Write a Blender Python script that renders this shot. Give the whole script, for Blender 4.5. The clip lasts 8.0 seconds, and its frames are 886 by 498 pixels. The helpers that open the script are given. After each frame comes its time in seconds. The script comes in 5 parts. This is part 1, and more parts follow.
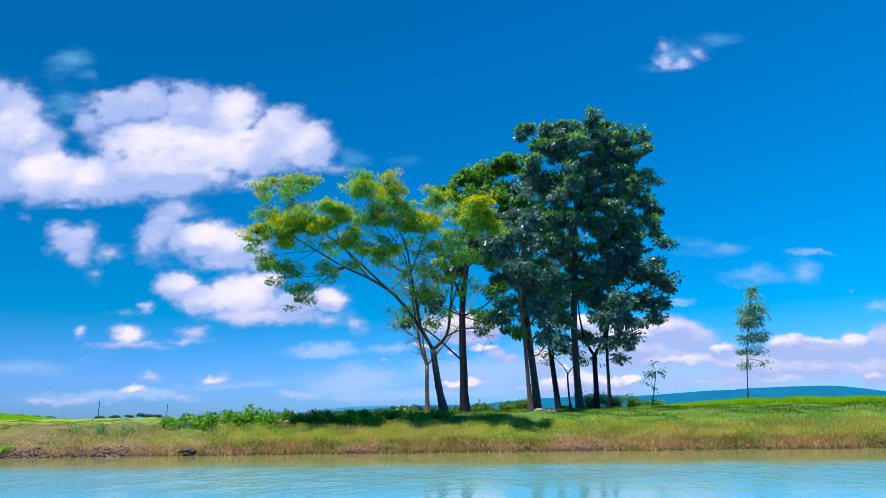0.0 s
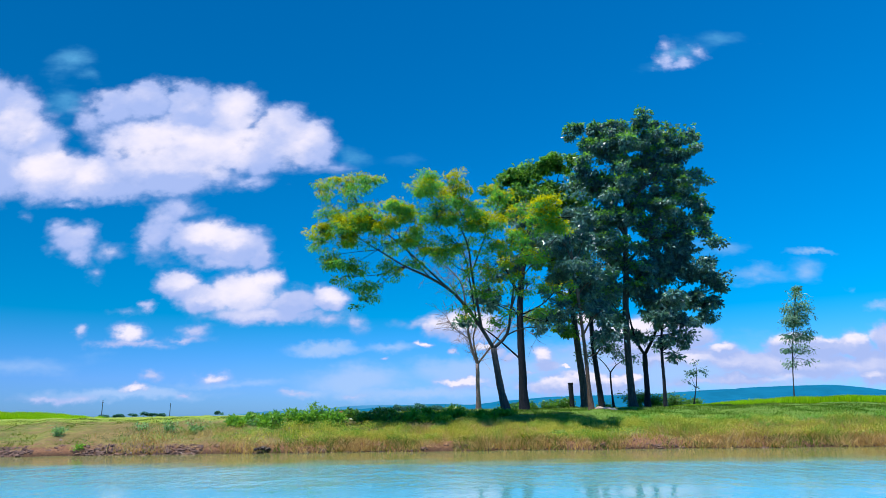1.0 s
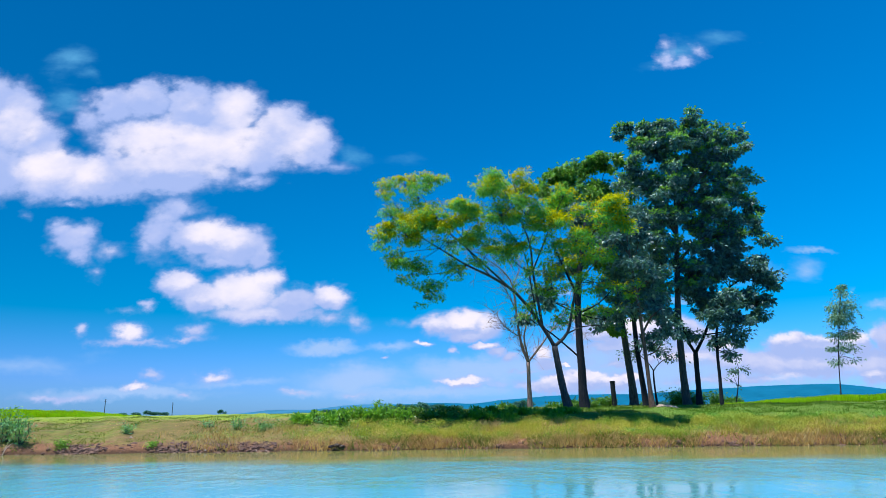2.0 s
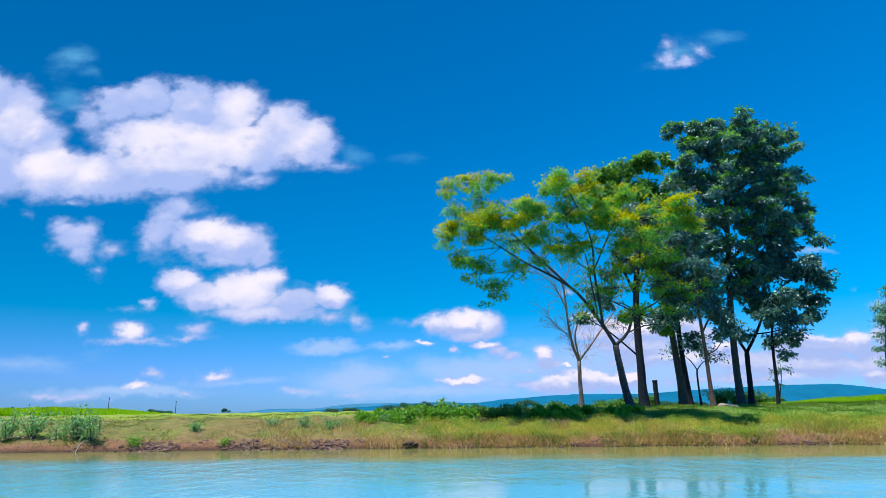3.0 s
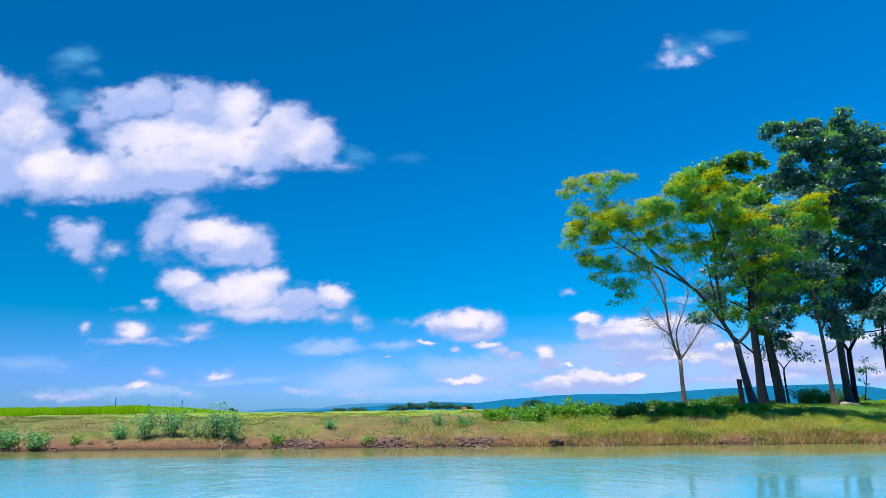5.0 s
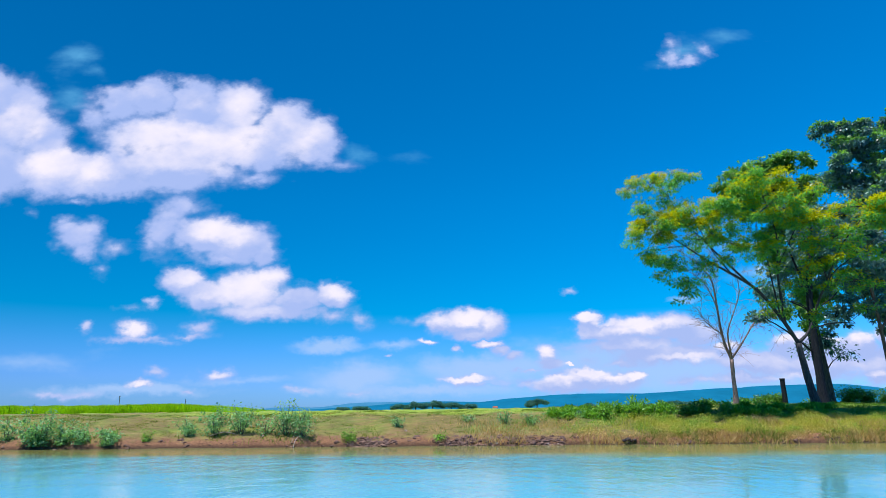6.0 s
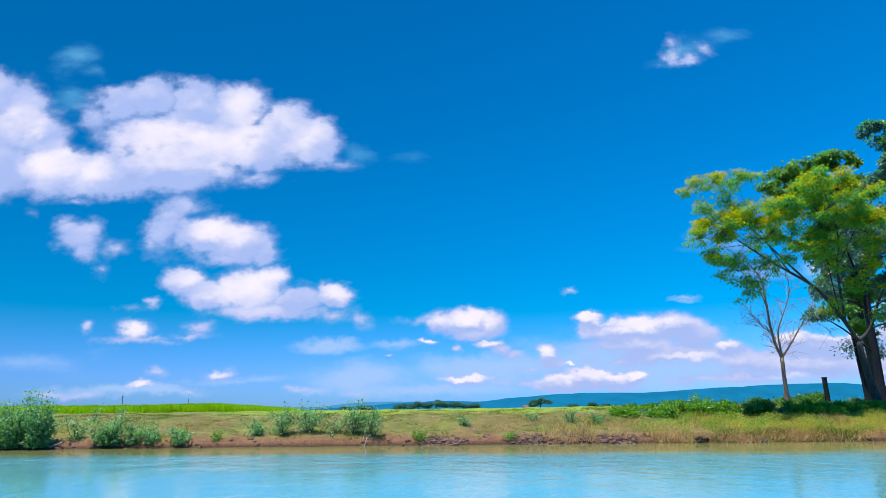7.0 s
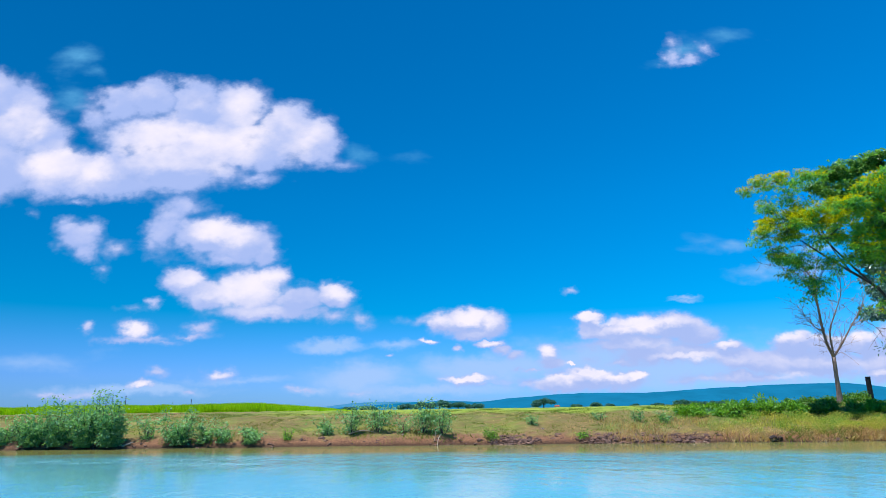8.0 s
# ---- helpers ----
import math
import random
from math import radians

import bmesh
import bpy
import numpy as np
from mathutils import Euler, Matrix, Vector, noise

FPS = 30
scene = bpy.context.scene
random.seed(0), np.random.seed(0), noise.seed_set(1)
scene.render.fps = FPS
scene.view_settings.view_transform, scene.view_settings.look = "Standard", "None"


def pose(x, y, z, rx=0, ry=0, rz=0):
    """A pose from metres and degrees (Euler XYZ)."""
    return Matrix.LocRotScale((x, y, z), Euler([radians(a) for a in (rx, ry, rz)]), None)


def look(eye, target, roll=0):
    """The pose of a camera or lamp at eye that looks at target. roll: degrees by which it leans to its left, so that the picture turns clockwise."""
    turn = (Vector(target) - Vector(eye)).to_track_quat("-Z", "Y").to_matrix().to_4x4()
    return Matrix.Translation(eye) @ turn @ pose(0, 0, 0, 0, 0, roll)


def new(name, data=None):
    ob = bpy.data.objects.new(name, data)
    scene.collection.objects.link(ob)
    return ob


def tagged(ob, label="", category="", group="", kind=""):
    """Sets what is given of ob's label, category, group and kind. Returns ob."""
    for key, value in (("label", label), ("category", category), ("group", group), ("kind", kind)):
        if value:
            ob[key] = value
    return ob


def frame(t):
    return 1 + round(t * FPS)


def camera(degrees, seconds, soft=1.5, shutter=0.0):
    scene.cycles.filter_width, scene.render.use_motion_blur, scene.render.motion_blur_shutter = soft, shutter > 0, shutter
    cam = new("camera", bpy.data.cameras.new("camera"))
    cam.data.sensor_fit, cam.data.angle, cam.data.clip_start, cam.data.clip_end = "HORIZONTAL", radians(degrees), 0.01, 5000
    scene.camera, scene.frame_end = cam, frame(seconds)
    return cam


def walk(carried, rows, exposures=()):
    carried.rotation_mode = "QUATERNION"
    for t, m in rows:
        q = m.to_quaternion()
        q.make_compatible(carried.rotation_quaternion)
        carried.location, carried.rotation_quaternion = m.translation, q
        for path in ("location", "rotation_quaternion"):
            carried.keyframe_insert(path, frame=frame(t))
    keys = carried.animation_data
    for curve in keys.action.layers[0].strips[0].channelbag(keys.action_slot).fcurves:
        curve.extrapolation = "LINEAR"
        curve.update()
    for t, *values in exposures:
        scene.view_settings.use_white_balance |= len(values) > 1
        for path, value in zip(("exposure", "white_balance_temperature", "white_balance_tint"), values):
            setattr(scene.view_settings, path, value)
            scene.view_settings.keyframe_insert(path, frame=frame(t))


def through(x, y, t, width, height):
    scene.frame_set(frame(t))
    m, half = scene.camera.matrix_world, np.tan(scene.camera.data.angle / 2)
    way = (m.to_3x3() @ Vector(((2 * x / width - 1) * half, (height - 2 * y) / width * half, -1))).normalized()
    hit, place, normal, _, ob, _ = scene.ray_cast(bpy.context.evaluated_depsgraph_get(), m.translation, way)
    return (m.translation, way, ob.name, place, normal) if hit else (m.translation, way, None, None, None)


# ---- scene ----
cam = camera(68.0, 8.0, soft=0.7)
# seconds, x, y, z, yaw, pitch, roll of the boat-borne camera
ROWS = [
    (0.0, 0.000, 0.084, 1.788, -2.278, 14.015, 0.961),
    (0.5, -1.698, 0.050, 1.799, -2.243, 13.966, 0.954),
    (1.0, -3.473, -0.023, 1.803, -2.218, 13.933, 0.932),
    (1.5, -5.249, -0.048, 1.798, -2.209, 13.896, 0.946),
    (3.0, -10.550, -0.034, 1.797, -2.127, 13.790, 0.797),
    (3.5, -12.274, -0.033, 1.798, -2.016, 13.815, 0.762),
    (4.0, -14.066, -0.021, 1.799, -2.017, 13.835, 0.777),
    (4.5, -15.837, -0.034, 1.797, -2.007, 13.799, 0.808),
    (5.0, -17.630, -0.020, 1.796, -1.987, 13.783, 0.747),
    (6.5, -23.006, 0.010, 1.796, -1.882, 13.686, 0.673),
    (7.0, -24.805, 0.002, 1.800, -1.861, 13.679, 0.731),
    (7.5, -26.648, 0.021, 1.802, -1.845, 13.675, 0.738),
    (8.0, -28.464, 0.045, 1.809, -1.800, 13.689, 0.757),
]
walk(cam, [(t, pose(x, y, z, 90 + pitch, roll, yaw)) for t, x, y, z, yaw, pitch, roll in ROWS], [(0.0, 0.25), (8.0, 0.25)])

# ---- light: high midday sun, clear sky with fair-weather cumulus ----
SUN_TO = Vector((-0.22, -0.12, 0.93)).normalized()
sun = new("sun", bpy.data.lights.new("sun", "SUN"))
sun.data.energy, sun.data.angle, sun.data.color = 5.0, radians(0.6), (1.0, 0.95, 0.86)
sun.matrix_world = look((0, 0, 60), Vector((0, 0, 60)) - SUN_TO)

# cumulus banks over the river: place, half widths and thickness on the plane one unit ahead
HIGH_CLOUDS = [
    (-0.488, 0.492, 0.050, 0.039, 0.80),
    (-0.438, 0.499, 0.047, 0.041, 1.00),
    (-0.365, 0.489, 0.050, 0.046, 1.00),
    (-0.296, 0.482, 0.061, 0.048, 1.00),
    (-0.218, 0.452, 0.056, 0.045, 1.00),
    (-0.170, 0.427, 0.048, 0.047, 1.00),
    (-0.378, 0.425, 0.154, 0.065, 1.00),
    (-0.269, 0.420, 0.124, 0.049, 1.00),
    (-0.488, 0.369, 0.131, 0.041, 1.00),
    (-0.586, 0.376, 0.095, 0.050, 1.00),
    (-0.401, 0.376, 0.132, 0.041, 1.00),
    (-0.656, 0.468, 0.063, 0.072, 1.00),
    (-0.690, 0.493, 0.061, 0.057, 1.00),
    (-0.609, 0.434, 0.053, 0.051, 0.90),
    (-0.673, 0.376, 0.089, 0.056, 1.00),
    (-0.329, 0.369, 0.061, 0.024, 0.60),
]
HIGH_FRINGES = [
    (-0.266, 0.360, 0.046, 0.012, 0.34),
    (-0.524, 0.469, 0.032, 0.040, 0.42),
    (-0.129, 0.388, 0.031, 0.012, 0.20),
    (-0.536, 0.326, 0.035, 0.007, 0.30),
    (-0.369, 0.315, 0.048, 0.022, 0.42),
    (-0.607, 0.304, 0.013, 0.009, 0.20),
    (0.430, 0.578, 0.021, 0.020, 0.50),
    (0.483, 0.592, 0.019, 0.017, 0.42),
    (0.456, 0.571, 0.027, 0.011, 0.50),
    (0.437, 0.607, 0.014, 0.016, 0.30),
]
MIDDLE_CLOUDS = [
    (-0.529, 0.267, 0.044, 0.031, 0.60),
    (-0.547, 0.282, 0.025, 0.021, 0.50),
    (-0.508, 0.279, 0.024, 0.021, 0.50),
    (-0.518, 0.247, 0.024, 0.019, 0.50),
    (-0.463, 0.247, 0.025, 0.016, 0.30),
    (-0.485, 0.216, 0.012, 0.010, 0.20),
    (-0.400, 0.272, 0.033, 0.046, 0.60),
    (-0.394, 0.297, 0.030, 0.038, 0.42),
    (-0.330, 0.264, 0.075, 0.038, 0.95),
    (-0.278, 0.255, 0.063, 0.036, 0.95),
    (-0.244, 0.244, 0.028, 0.029, 0.80),
    (-0.302, 0.231, 0.080, 0.014, 0.50),
    (-0.416, 0.256, 0.020, 0.026, 0.40),
    (-0.092, 0.130, 0.020, 0.015, 0.30),
]
LOWER_CLOUDS = [
    (-0.360, 0.198, 0.041, 0.022, 0.90),
    (-0.324, 0.175, 0.049, 0.029, 0.90),
    (-0.265, 0.181, 0.067, 0.040, 1.00),
    (-0.230, 0.201, 0.034, 0.020, 0.90),
    (-0.187, 0.165, 0.049, 0.028, 0.90),
    (-0.134, 0.174, 0.036, 0.024, 0.95),
    (-0.229, 0.146, 0.122, 0.017, 0.70),
    (-0.135, 0.139, 0.028, 0.016, 0.50),
]
SMALL_CLOUDS = [
    (-0.408, 0.162, 0.014, 0.011, 0.50),
    (-0.437, 0.154, 0.028, 0.008, 0.25),
    (-0.433, 0.121, 0.031, 0.019, 0.70),
    (-0.428, 0.108, 0.066, 0.008, 0.55),
    (-0.501, 0.127, 0.012, 0.012, 0.50),
    (-0.386, 0.103, 0.037, 0.006, 0.35),
    (-0.329, 0.124, 0.028, 0.014, 0.50),
    (-0.341, 0.113, 0.042, 0.007, 0.40),
    (-0.386, 0.059, 0.017, 0.011, 0.40),
    (-0.307, 0.056, 0.035, 0.011, 0.50),
    (-0.413, 0.039, 0.025, 0.008, 0.55),
    (-0.343, 0.034, 0.014, 0.004, 0.35),
    (-0.173, 0.030, 0.027, 0.006, 0.40),
    (-0.046, 0.078, 0.008, 0.003, 0.50),
    (0.233, 0.177, 0.014, 0.006, 0.40),
    (-0.526, 0.029, 0.076, 0.007, 0.36),
    (-0.090, 0.026, 0.020, 0.005, 0.30),
]
LOW_CLOUDS = [
    (0.046, 0.129, 0.039, 0.023, 0.90),
    (0.072, 0.135, 0.040, 0.020, 1.00),
    (0.103, 0.124, 0.031, 0.025, 0.90),
    (0.080, 0.111, 0.060, 0.013, 0.70),
    (-0.006, 0.133, 0.045, 0.009, 0.30),
    (0.013, 0.099, 0.020, 0.006, 0.60),
    (0.058, 0.088, 0.008, 0.007, 0.55),
    (0.104, 0.094, 0.025, 0.008, 0.80),
    (0.122, 0.084, 0.019, 0.010, 0.60),
    (0.141, 0.076, 0.015, 0.009, 0.50),
    (0.189, 0.080, 0.020, 0.016, 0.75),
    (0.195, 0.066, 0.029, 0.011, 0.60),
    (0.226, 0.066, 0.009, 0.004, 0.90),
]
ROW_CLOUDS = [
    (0.070, 0.045, 0.049, 0.008, 0.75),
    (0.164, 0.054, 0.023, 0.004, 0.55),
    (0.250, 0.049, 0.054, 0.015, 0.90),
    (0.219, 0.040, 0.056, 0.012, 0.80),
    (0.324, 0.048, 0.024, 0.009, 0.90),
    (0.206, 0.032, 0.061, 0.012, 0.65),
    (0.288, 0.042, 0.064, 0.012, 0.75),
    (0.223, 0.035, 0.133, 0.014, 0.55),
    (0.087, 0.039, 0.071, 0.009, 0.40),
]
BANK_CLOUDS = [
    (0.260, 0.131, 0.023, 0.017, 1.00),
    (0.263, 0.113, 0.027, 0.018, 0.90),
    (0.333, 0.118, 0.067, 0.023, 0.90),
    (0.395, 0.121, 0.057, 0.022, 0.90),
    (0.431, 0.106, 0.047, 0.023, 0.85),
    (0.322, 0.092, 0.106, 0.016, 0.80),
    (0.391, 0.077, 0.108, 0.021, 0.80),
    (0.303, 0.066, 0.068, 0.009, 0.40),
    (0.299, 0.108, 0.047, 0.019, 0.85),
    (0.573, 0.092, 0.043, 0.023, 1.00),
    (0.626, 0.090, 0.058, 0.021, 1.00),
    (0.681, 0.094, 0.038, 0.026, 1.00),
    (0.741, 0.100, 0.051, 0.029, 0.90),
    (0.595, 0.061, 0.129, 0.026, 0.85),
    (0.706, 0.057, 0.080, 0.033, 0.85),
    (0.498, 0.065, 0.079, 0.021, 0.80),
    (0.469, 0.086, 0.028, 0.013, 0.80),
    (0.486, 0.040, 0.128, 0.011, 0.60),
]
CLOUD_CORES = [
    (-0.574, 0.384, 0.046, 0.034, 1.00),
    (-0.644, 0.452, 0.032, 0.033, 0.50),
    (-0.524, 0.369, 0.035, 0.023, 0.50),
    (-0.414, 0.424, 0.067, 0.037, 1.00),
    (-0.434, 0.436, 0.034, 0.029, 1.00),
    (-0.332, 0.413, 0.090, 0.033, 0.90),
    (-0.281, 0.462, 0.038, 0.042, 0.60),
    (-0.197, 0.425, 0.033, 0.033, 0.40),
    (-0.309, 0.275, 0.037, 0.018, 0.90),
    (-0.265, 0.179, 0.045, 0.032, 1.00),
    (-0.233, 0.194, 0.026, 0.019, 0.80),
    (-0.127, 0.179, 0.021, 0.015, 0.60),
    (-0.352, 0.200, 0.022, 0.011, 0.30),
    (-0.433, 0.121, 0.017, 0.011, 0.80),
    (-0.307, 0.056, 0.027, 0.006, 0.35),
    (-0.413, 0.039, 0.018, 0.004, 0.60),
]
LOW_CORES = [
    (0.072, 0.137, 0.029, 0.012, 0.90),
    (0.103, 0.130, 0.015, 0.011, 0.50),
    (0.033, 0.131, 0.015, 0.008, 0.40),
    (0.104, 0.096, 0.017, 0.005, 1.00),
    (0.013, 0.100, 0.013, 0.003, 0.90),
    (0.190, 0.083, 0.011, 0.009, 0.60),
    (0.226, 0.066, 0.008, 0.003, 1.00),
    (0.068, 0.046, 0.032, 0.004, 1.00),
    (0.254, 0.053, 0.034, 0.008, 1.00),
    (0.325, 0.048, 0.016, 0.006, 1.00),
    (0.215, 0.044, 0.034, 0.006, 0.50),
    (0.288, 0.046, 0.034, 0.005, 0.60),
]
BANK_CORES = [
    (0.259, 0.136, 0.018, 0.010, 1.00),
    (0.284, 0.126, 0.014, 0.005, 0.90),
    (0.342, 0.124, 0.042, 0.010, 1.00),
    (0.322, 0.113, 0.033, 0.008, 0.80),
    (0.383, 0.124, 0.025, 0.008, 0.60),
    (0.568, 0.104, 0.028, 0.010, 1.00),
    (0.624, 0.104, 0.043, 0.006, 0.90),
    (0.683, 0.105, 0.024, 0.008, 0.90),
    (0.700, 0.116, 0.013, 0.004, 0.90),
    (0.458, 0.120, 0.009, 0.004, 1.00),
    (0.410, 0.070, 0.044, 0.005, 0.70),
    (0.470, 0.091, 0.019, 0.007, 0.70),
    (0.325, 0.048, 0.022, 0.006, 0.90),
    (0.574, 0.040, 0.035, 0.006, 0.80),
    (0.703, 0.045, 0.016, 0.005, 0.80),
]
VEILS = [
    (0.498, 0.250, 0.029, 0.011, 0.30),
    (0.453, 0.257, 0.040, 0.012, 0.20),
    (0.641, 0.240, 0.043, 0.006, 0.60),
    (0.534, 0.203, 0.069, 0.015, 0.50),
    (0.622, 0.208, 0.024, 0.018, 0.34),
    (0.415, 0.159, 0.030, 0.004, 0.45),
    (0.732, 0.154, 0.031, 0.013, 0.70),
    (0.691, 0.179, 0.009, 0.005, 0.20),
    (0.488, 0.056, 0.264, 0.038, 1.00),
]
LOW_VEILS = [
    (0.453, 0.590, 0.059, 0.032, 0.34),
    (0.528, 0.620, 0.034, 0.015, 0.20),
    (-0.560, 0.573, 0.040, 0.027, 0.42),
    (-0.528, 0.552, 0.026, 0.021, 0.36),
    (-0.564, 0.501, 0.031, 0.034, 0.36),
    (-0.103, 0.400, 0.024, 0.021, 0.30),
    (-0.019, 0.386, 0.022, 0.014, 0.16),
    (0.346, 0.068, 0.226, 0.053, 1.00),
    (0.113, 0.060, 0.145, 0.025, 1.00),
    (-0.090, 0.050, 0.092, 0.028, 0.90),
    (-0.142, 0.092, 0.076, 0.011, 0.80),
    (-0.040, 0.094, 0.051, 0.010, 0.70),
    (-0.573, 0.076, 0.123, 0.018, 0.25),
    (-0.413, 0.033, 0.164, 0.011, 0.80),
    (-0.274, 0.046, 0.099, 0.008, 0.60),
    (0.011, 0.028, 0.168, 0.012, 0.80),
    (0.417, 0.163, 0.025, 0.004, 0.50),
    (-0.157, 0.030, 0.050, 0.008, 0.60),
]

def make_world():
    world = bpy.data.worlds.new("sky")
    scene.world = world
    world.use_nodes = True
    tree = world.node_tree
    tree.nodes.clear()
    N, L = tree.nodes, tree.links

    def node(kind, **kw):
        n = N.new(kind)
        for k, v in kw.items():
            if k == "op":
                n.operation = v
        return n

    def ellipses(name, clouds):
        """The union of soft ellipses in the plane in front of the river, as a field that is highest inside a cloud."""
        group = bpy.data.node_groups.new(name, "ShaderNodeTree")
        group.interface.new_socket("Place", in_out="INPUT", socket_type="NodeSocketVector")
        group.interface.new_socket("Field", in_out="OUTPUT", socket_type="NodeSocketFloat")
        gi, go = group.nodes.new("NodeGroupInput"), group.nodes.new("NodeGroupOutput")
        last = None
        for u, v, ru, rv, s in clouds:
            m = group.nodes.new("ShaderNodeVectorMath")
            m.operation = "MULTIPLY_ADD"
            m.inputs[1].default_value = (0.9 / ru, 0.9 / rv, 0)
            m.inputs[2].default_value = (-0.9 * u / ru, -0.9 * v / rv, 0)
            group.links.new(gi.outputs[0], m.inputs[0])
            d = group.nodes.new("ShaderNodeVectorMath")
            d.operation = "LENGTH"
            group.links.new(m.outputs[0], d.inputs[0])
            f = group.nodes.new("ShaderNodeMath")
            f.operation = "MULTIPLY_ADD"
            f.inputs[1].default_value, f.inputs[2].default_value = -s, s
            group.links.new(d.outputs["Value"], f.inputs[0])
            if last is None:
                last = f
            else:
                g = group.nodes.new("ShaderNodeMath")
                g.operation = "SMOOTH_MAX"
                g.inputs[2].default_value = 0.12
                group.links.new(last.outputs[0], g.inputs[0])
                group.links.new(f.outputs[0], g.inputs[1])
                last = g
        group.links.new(last.outputs[0], go.inputs[0])
        return group

    heaps = ellipses("cloud_field", HIGH_CLOUDS + HIGH_FRINGES + MIDDLE_CLOUDS + LOWER_CLOUDS + SMALL_CLOUDS + LOW_CLOUDS + ROW_CLOUDS + BANK_CLOUDS)
    cores = ellipses("core_field", CLOUD_CORES + LOW_CORES + BANK_CORES)
    veils = ellipses("veil_field", VEILS + LOW_VEILS)

    coord = node("ShaderNodeTexCoord")
    sep = node("ShaderNodeSeparateXYZ")
    L.new(coord.outputs["Generated"], sep.inputs[0])
    ahead = node("ShaderNodeMath", op="MAXIMUM")
    ahead.inputs[1].default_value = 0.08
    L.new(sep.outputs[1], ahead.inputs[0])
    uv = node("ShaderNodeCombineXYZ")
    for i, axis in ((0, 0), (1, 2)):
        q = node("ShaderNodeMath", op="DIVIDE")
        L.new(sep.outputs[axis], q.inputs[0])
        L.new(ahead.outputs[0], q.inputs[1])
        L.new(q.outputs[0], uv.inputs[i])

    def fbm(scale, detail, rough, out="Fac", stretch=(1, 1.35, 1)):
        st = node("ShaderNodeVectorMath", op="MULTIPLY")
        st.inputs[1].default_value = stretch
        L.new(uv.outputs[0], st.inputs[0])
        n = node("ShaderNodeTexNoise")
        n.inputs["Scale"].default_value, n.inputs["Detail"].default_value, n.inputs["Roughness"].default_value = scale, detail, rough
        L.new(st.outputs[0], n.inputs["Vector"])
        return n.outputs[out]

    def warped(src, scale, detail, amount):
        w = node("ShaderNodeVectorMath", op="MULTIPLY_ADD")
        w.inputs[1].default_value = (*amount, 0)
        L.new(fbm(scale, detail, 0.55, "Color"), w.inputs[0])
        o = node("ShaderNodeVectorMath", op="SUBTRACT")
        o.inputs[1].default_value = (amount[0] / 2, amount[1] / 2, 0)
        L.new(src, o.inputs[0])
        L.new(o.outputs[0], w.inputs[2])
        return w.outputs[0]

    def at(group, src, shift=(0, 0, 0)):
        a = node("ShaderNodeVectorMath", op="ADD")
        a.inputs[1].default_value = shift
        L.new(src, a.inputs[0])
        g = node("ShaderNodeGroup")
        g.node_tree = group
        L.new(a.outputs[0], g.inputs[0])
        return g.outputs[0]

    def maths(op, a, b, c=None):
        n = node("ShaderNodeMath", op=op)
        for socket, value in zip(n.inputs, (a, b, c)):
            if isinstance(value, float):
                socket.default_value = value
            elif value is not None:
                L.new(value, socket)
        return n.outputs[0]

    def smooth(value, lo, hi, to=1.0):
        n = node("ShaderNodeMapRange")
        n.interpolation_type = "SMOOTHSTEP"
        n.inputs["From Min"].default_value, n.inputs["From Max"].default_value, n.inputs["To Max"].default_value = lo, hi, to
        L.new(value, n.inputs["Value"])
        return n.outputs[0]

    def blend(fac, a, b):
        n = node("ShaderNodeMix")
        n.data_type = "RGBA"
        for socket, value in ((n.inputs["Factor"], fac), (n.inputs["A"], a), (n.inputs["B"], b)):
            if isinstance(value, tuple):
                socket.default_value = (*value, 1)
            elif isinstance(value, float):
                socket.default_value = value
            else:
                L.new(value, socket)
        return n.outputs["Result"]

    # bend the plane at two sizes so that no ellipse keeps its outline
    place = warped(warped(uv.outputs[0], 9.0, 2.0, (0.03, 0.022)), 34.0, 3.0, (0.022, 0.018))
    place = warped(place, 90.0, 2.0, (0.011, 0.008))
    body, above = at(heaps, place), at(heaps, place, (-0.004, 0.013, 0))
    billow = maths("MULTIPLY_ADD", fbm(44.0, 3.0, 0.5), 0.36, maths("MULTIPLY", fbm(17.0, 3.0, 0.45), 0.64))
    dens = maths("MULTIPLY_ADD", billow, 1.05, maths("SUBTRACT", maths("MINIMUM", body, 0.5), 0.535))
    cover = smooth(dens, -0.06, 0.36)
    # sunlit cores and crests, lavender bodies, thin blue fringes
    crest = maths("MAXIMUM", maths("MINIMUM", maths("MULTIPLY", maths("SUBTRACT", body, above), 0.8), 0.22), -0.22)
    core = maths("MINIMUM", maths("MAXIMUM", at(cores, place), -0.35), 0.45)
    lit = maths("ADD", maths("MULTIPLY_ADD", core, 0.9, crest), maths("MULTIPLY_ADD", fbm(19.0, 4.0, 0.5), 1.1, maths("MULTIPLY_ADD", dens, 0.25, -0.30)))
    tone = blend(smooth(lit, -0.1, 1.2), CLOUD_SHADE, CLOUD_LIGHT)
    veil = maths("MULTIPLY_ADD", fbm(9.0, 4.0, 0.5, "Fac", (1, 2.6, 1)), 1.1, maths("SUBTRACT", at(veils, place), 0.52))
    veil = smooth(veil, 0.0, 0.75, 0.85)
    haze = blend(smooth(sep.outputs[2], 0.16, 0.30), VEIL, CLOUD_THIN)

    sky = node("ShaderNodeTexSky")
    sky.sky_type, sky.sun_disc = "NISHITA", False
    sky.sun_elevation = math.asin(SUN_TO.z)
    sky.sun_rotation = math.atan2(SUN_TO.x, SUN_TO.y)
    sky.air_density, sky.dust_density, sky.ozone_density = 1.0, 0.3, 3.0
    # deeper, clearer blue towards the zenith, pale at the horizon
    level = node("ShaderNodeValToRGB")
